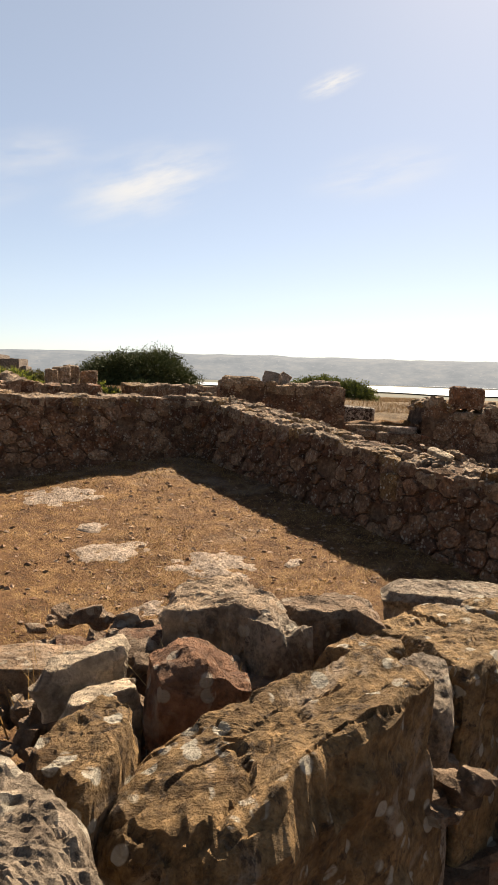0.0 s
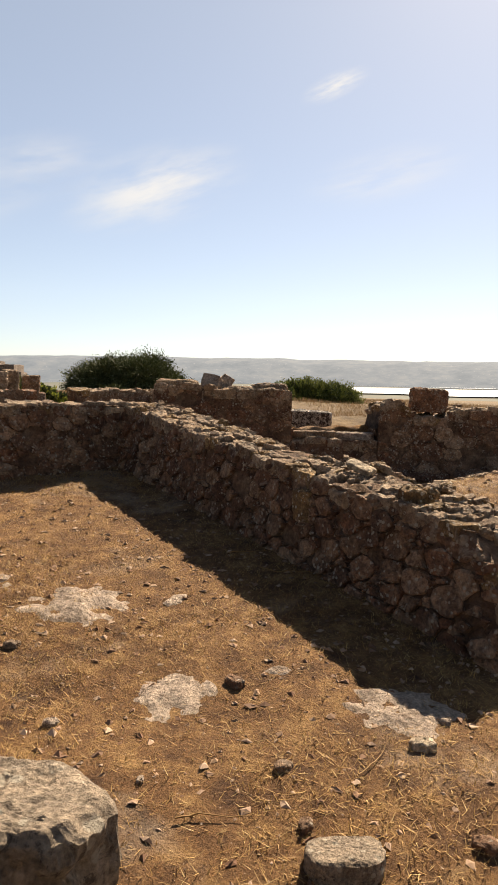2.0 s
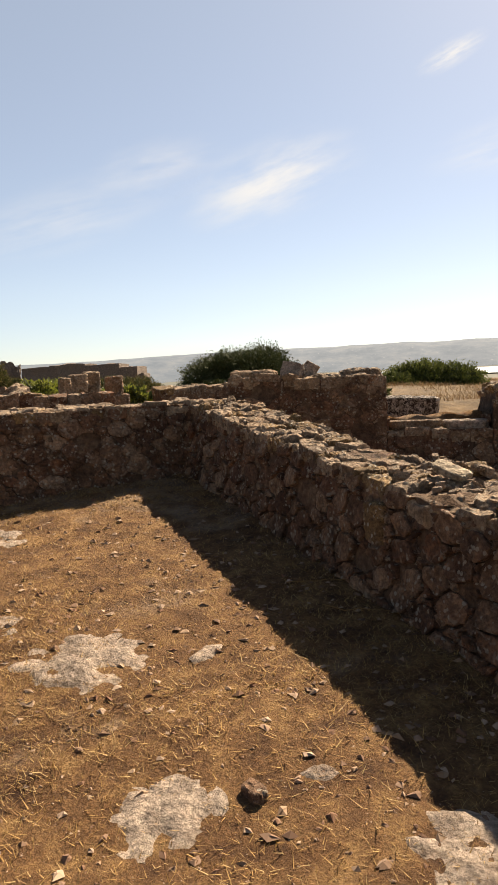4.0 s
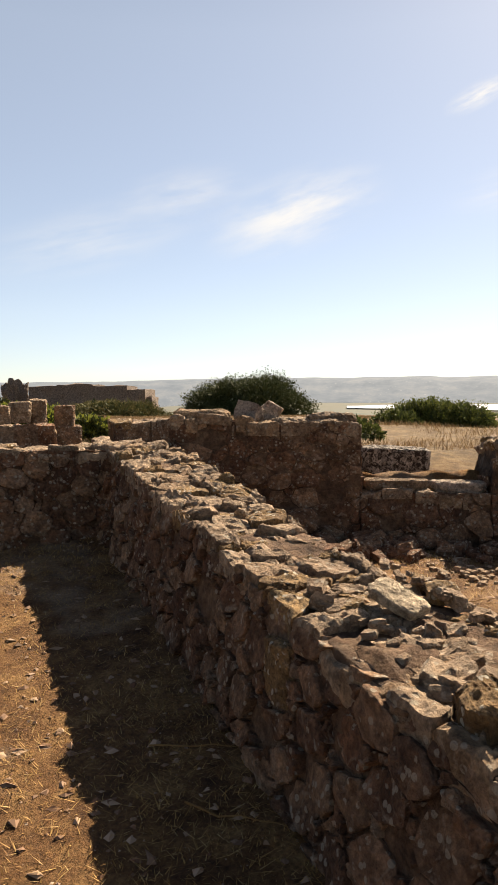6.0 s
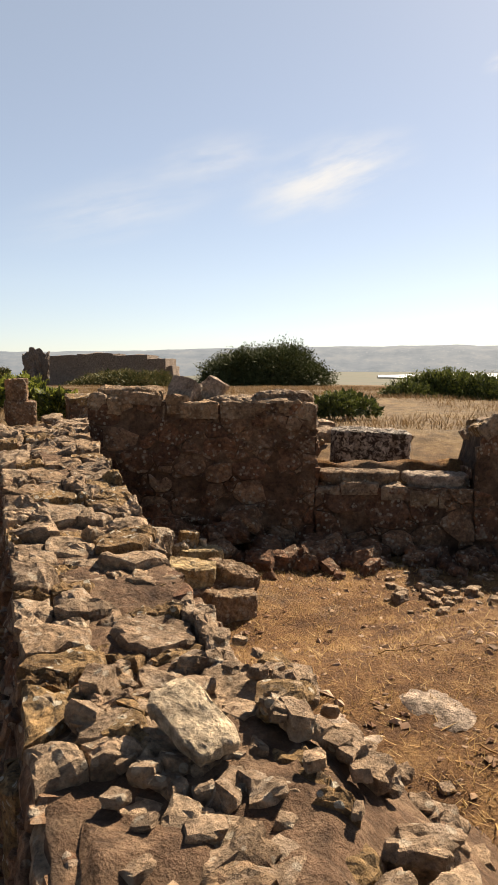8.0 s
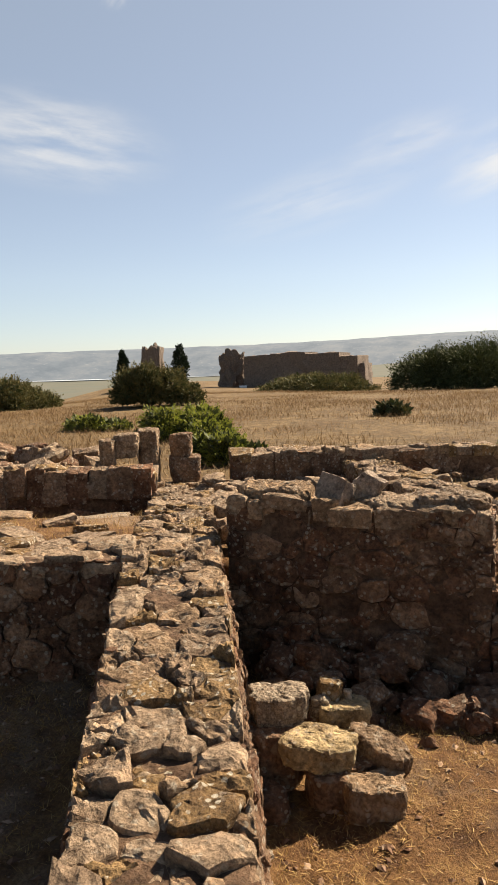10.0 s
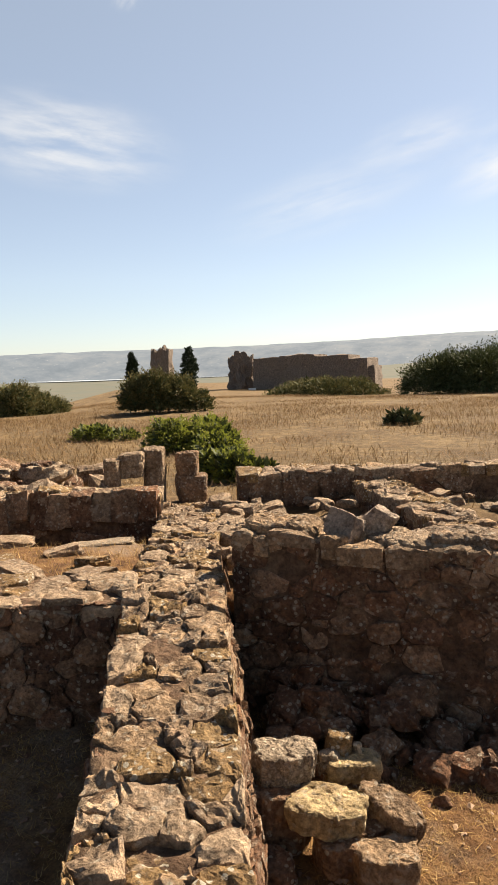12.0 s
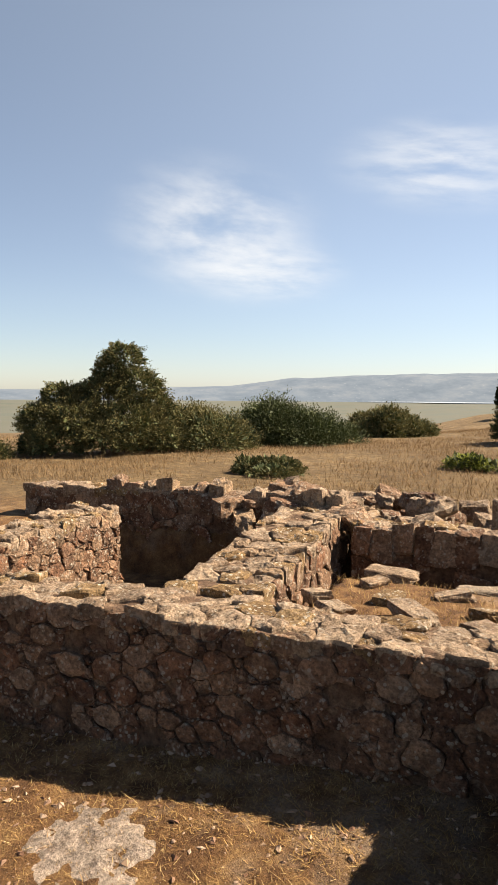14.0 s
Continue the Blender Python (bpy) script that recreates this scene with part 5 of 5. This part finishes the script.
# ---------------------------------------------------------------- clouds
def cloud_build(t, b):
    n = noise_node(t, 1.7, 5, 0.55, "Object", 0.1)
    c = t.nodes.new("ShaderNodeTexCoord")
    mp = t.nodes.new("ShaderNodeMapping")
    mp.inputs["Scale"].default_value = (1.0, 1.6, 1.0)
    info = t.nodes.new("ShaderNodeObjectInfo")
    t.links.new(info.outputs["Location"], mp.inputs["Location"])
    t.links.new(c.outputs["Object"], mp.inputs["Vector"])
    t.links.new(mp.outputs[0], n.inputs["Vector"])
    ln = t.nodes.new("ShaderNodeVectorMath")
    ln.operation = "LENGTH"
    t.links.new(c.outputs["Object"], ln.inputs[0])
    edge = ramp(t, ln.outputs["Value"], [(0.0, (1.0,)), (1.0, (0.0,))], "EASE")
    body = ramp(t, n.outputs[0], [(0.25, (0.0,)), (0.75, (0.9,))], "EASE")
    em = t.nodes.new("ShaderNodeEmission")
    em.inputs[0].default_value, em.inputs[1].default_value = (0.86, 0.93, 1.0, 1), 0.39
    tr = t.nodes.new("ShaderNodeBsdfTransparent")
    mx = t.nodes.new("ShaderNodeMixShader")
    t.links.new(mix(t, 1.0, mix(t, 1.0, edge, body, "MULTIPLY"), info.outputs["Color"], "MULTIPLY"), mx.inputs[0])
    t.links.new(tr.outputs[0], mx.inputs[1])
    t.links.new(em.outputs[0], mx.inputs[2])
    t.links.new(mx.outputs[0], t.nodes["Material Output"].inputs[0])


M_CLOUD = material("thin_white_cloud", cloud_build)


def cloud(az, el, wide, high, lean, seed, thick=1.0):
    """A veil of cloud far off, of that width and height in degrees."""
    r = 4250 + 22 * seed
    eye = Vector((1, 4, 1.5))
    dirn = Vector((math.sin(radians(az)) * math.cos(radians(el)), math.cos(radians(az)) * math.cos(radians(el)), math.sin(radians(el))))
    verts, faces, n = [], [], 10
    rnd = random.Random(seed)
    for j in range(n + 1):
        for i in range(n + 1):
            x, y = 2 * i / n - 1, 2 * j / n - 1
            verts.append((x, y, 0.05 * noise.noise(Vector((x, y, seed)))))
    for j in range(n):
        for i in range(n):
            o = j * (n + 1) + i
            faces.append((o, o + 1, o + n + 2, o + n + 1))
    ob = new("cloud", mesh_of("cloud", verts, faces, M_CLOUD, True))
    w, h = 1.3 * r * math.tan(radians(wide / 2)), 1.6 * r * math.tan(radians(high / 2))
    ob.matrix_basis = look(eye + dirn * r, eye) @ pose(0, 0, 0, 0, 180, 0) @ pose(0, 0, 0, 0, 0, lean) @ Matrix.Diagonal((w, h, w, 1))
    ob.visible_shadow = False
    ob.color = (thick, thick, thick, 1)
    tagged(ob, "thin wispy white cloud veil", "cloud", "clouds", "structure")


cloud(-8.3, 14.8, 13, 4.4, 17, 1)
cloud(-17, 16.0, 10, 3.0, 12, 2, 0.4)
cloud(5.5, 22.0, 4.5, 1.3, 22, 3)
cloud(9.5, 16.0, 11, 3.0, 10, 4, 0.45)
cloud(-43.6, 16.6, 15, 5.0, -6, 5, 0.9)
cloud(-61.0, 12.2, 15, 8.0, -8, 6)
cloud(-58.0, 9.5, 13, 4.0, -4, 8)
cloud(-38.5, 26.5, 3.2, 2.0, 55, 9, 0.8)
cloud(-24, 12.5, 16, 4.0, 14, 7, 0.35)


# ---------------------------------------------------------------- straw, pebbles, dry grass
def blades(name, spots, height, width, mat, label, seed, lean=0.8):
    r = random.Random(seed)
    verts, faces = [], []
    for x, y, z, k in spots:
        h, a = height * r.uniform(0.4, 1.3) * k, r.uniform(0, 2 * math.pi)
        l = r.uniform(0.2, lean) * h * 1.6
        w = width * r.uniform(0.6, 1.3)
        dx, dy = math.cos(a), math.sin(a)
        o = len(verts)
        verts += [(x - dy * w, y + dx * w, z - 0.005), (x + dy * w, y - dx * w, z - 0.005), (x + dx * l, y + dy * l, z + h)]
        faces.append((o, o + 1, o + 2))
    tagged(new(name, mesh_of(name, verts, faces, mat)), label, "grass", kind="stuff")


def scatter(n, x0, x1, y0, y1, seed, keep):
    r = random.Random(seed)
    out = []
    while n > 0:
        x, y = r.uniform(x0, x1), r.uniform(y0, y1)
        n -= 1
        k = keep(x, y)
        if k and r.random() < k:
            out.append((x, y, ground(x, y), 1.0))
    return out


def in_rooms(x, y):
    u, v = to_uv(x, y)
    if v < 0.0:
        ok = u < -0.02 and y > 1.5
    else:
        ok = v > 0.55 and behind_w4(x, y) < -0.05 and y > 4.0
    return (0.35 + 0.65 * smooth(-0.15, 0.25, fbm(x, y, 2, 0.9, 3))) if ok else 0


blades("straw", scatter(230000, -3.6, 3.6, 1.6, 9.0, 1, in_rooms), 0.019, 0.0023, M_STRAW, "flattened dry straw on the room floors", 2, 2.6)


def in_field(x, y):
    u, v = to_uv(x, y)
    ok = (u > 3.95) if v < 0.3 else (u > 4.0 or behind_w4(x, y) > 3.3)
    return smooth(-0.5, 0.3, fbm(x, y, 2, 0.25, 3)) if ok else 0


blades("dry_grass", scatter(190000, -22, 8, 8, 36, 3, in_field), 0.10, 0.006, M_FIELD, "brown dry grass of the field", 4, 1.1)
blades("bench_grass", scatter(5000, -3.6, 0, 7.2, 10, 5, lambda x, y: 1 if 0.5 < to_uv(x, y)[0] < 1.95 and -1.6 < to_uv(x, y)[1] < 0 else 0), 0.05, 0.003, M_STRAW, "dry straw between the stones", 6, 1.2)


def pebbles(name, spots, size, label, seed):
    r = random.Random(seed)
    verts, faces = [], []
    for x, y, z, _ in spots:
        s = size * (0.4 + r.random() ** 7 * 3.2)
        o = len(verts)
        a = r.uniform(0, 2 * math.pi)
        flatness = r.uniform(0.25, 0.6)
        for k in range(4):
            t = a + k * 1.571 + r.uniform(-0.4, 0.4)
            q = s * r.uniform(0.7, 1.25) * (1.25 if k % 2 else 0.85)
            verts.append((x + math.cos(t) * q, y + math.sin(t) * q, z + s * r.uniform(-0.15, 0.25)))
        verts.append((x + r.uniform(-0.4, 0.4) * s, y + r.uniform(-0.4, 0.4) * s, z + s * flatness * 1.3))
        verts.append((x + r.uniform(-0.5, 0.5) * s, y + r.uniform(-0.5, 0.5) * s, z + s * flatness))
        faces += [(o, o + 1, o + 4), (o + 1, o + 5, o + 4), (o + 1, o + 2, o + 5), (o + 2, o + 3, o + 5), (o + 3, o + 4, o + 5), (o + 3, o, o + 4)]
    tagged(new(name, mesh_of(name, verts, faces, M_PEBBLE)), label, "stones", kind="stuff")


pebbles("pebbles", scatter(36000, -4.0, 4.0, 1.6, 9.2, 7, lambda x, y: 1 if in_rooms(x, y) else 0), 0.0074, "small broken stones strewn over the ground", 8)


r_weeds = random.Random(77)
weeds = []
for cx, cy, cz, n in ((0.02, 1.22, 0.74, 90), (-0.02, 1.08, 0.74, 60), (-0.28, 1.12, 0.72, 70), (-0.3, 0.75, 0.72, 50), (0.12, 1.5, 0.66, 60)):
    weeds += [(cx + r_weeds.gauss(0, 0.04), cy + r_weeds.gauss(0, 0.04), cz, 1.0) for _ in range(n)]
blades("dry_weeds", weeds, 0.10, 0.0018, M_STRAW, "dry weeds between the heaped stones", 78, 0.8)


# dead stalks lying in the shade of the long wall
def stalk(x, y, length, yaw, seed):
    """A thin dead stem on the ground, bent and tapering."""
    r = random.Random(seed)
    verts, faces, a = [], [], radians(yaw)
    p = Vector((x, y, 0))
    for i in range(11):
        thick = 0.0038 * (1 - i / 14)
        lift = ground(p.x, p.y) + 0.008 + 0.012 * r.random()
        side = Vector((-math.sin(a), math.cos(a), 0))
        for k in range(5):
            w = 2 * math.pi * k / 5
            verts.append(Vector((p.x, p.y, lift)) + side * thick * math.cos(w) + Vector((0, 0, thick * math.sin(w))))
        a += r.uniform(-0.2, 0.2)
        p = p + Vector((math.cos(a), math.sin(a), 0)) * length / 10
    for i in range(10):
        faces += [(i * 5 + k, i * 5 + (k + 1) % 5, i * 5 + 5 + (k + 1) % 5, i * 5 + 5 + k) for k in range(5)]
    faces += [(4, 3, 2, 1, 0), (50, 51, 52, 53, 54)]
    tagged(new("dead_stalk", mesh_of("dead_stalk", verts, faces, M_STRAW)), "thin dry dead plant stalk lying on bare soil", "stalk", "dead stalks by the long wall")


for k, (x, y, length, yaw) in enumerate(((0.84, 5.34, 0.38, -8), (0.62, 5.62, 0.34, 12), (0.95, 5.9, 0.26, 35), (0.15, 6.9, 0.3, -30), (1.2, 3.35, 0.3, 40), (0.55, 3.1, 0.26, 20), (1.75, 7.1, 0.32, 25), (2.1, 6.5, 0.28, -20))):
    stalk(x, y, length, yaw, 900 + k)

# small white notice board beside the leaning stump
board = new("notice_board")
board.matrix_basis = pose(-28.11, 57.00, 0.09, 0, 0, 25)
tagged(board, "small white notice board on a post by the ruin", "sign")
bm = bmesh.new()
bmesh.ops.create_cube(bm, size=1.0, matrix=pose(0, 0, 0.2) @ Matrix.Diagonal((0.62, 0.04, 0.42, 1)))
bmesh.ops.bevel(bm, geom=bm.edges[:], offset=0.01, segments=1, affect="EDGES")
me = bpy.data.meshes.new("panel")
bm.to_mesh(me)
bm.free()
me.materials.append(material("weathered_white_paint", lambda t, b: t.links.new(ramp(t, noise_node(t, 12).outputs[0], [(0.3, (0.6, 0.6, 0.57)), (0.7, (0.8, 0.8, 0.78))]), b.inputs["Base Color"]), 0.6))
part("panel", me, board)
bm = bmesh.new()
bmesh.ops.create_cone(bm, cap_ends=True, segments=8, radius1=0.045, radius2=0.04, depth=1.4, matrix=pose(0, 0.06, -0.5))
me = bpy.data.meshes.new("post")
bm.to_mesh(me)
bm.free()
me.materials.append(M_WOOD)
part("post", me, board)
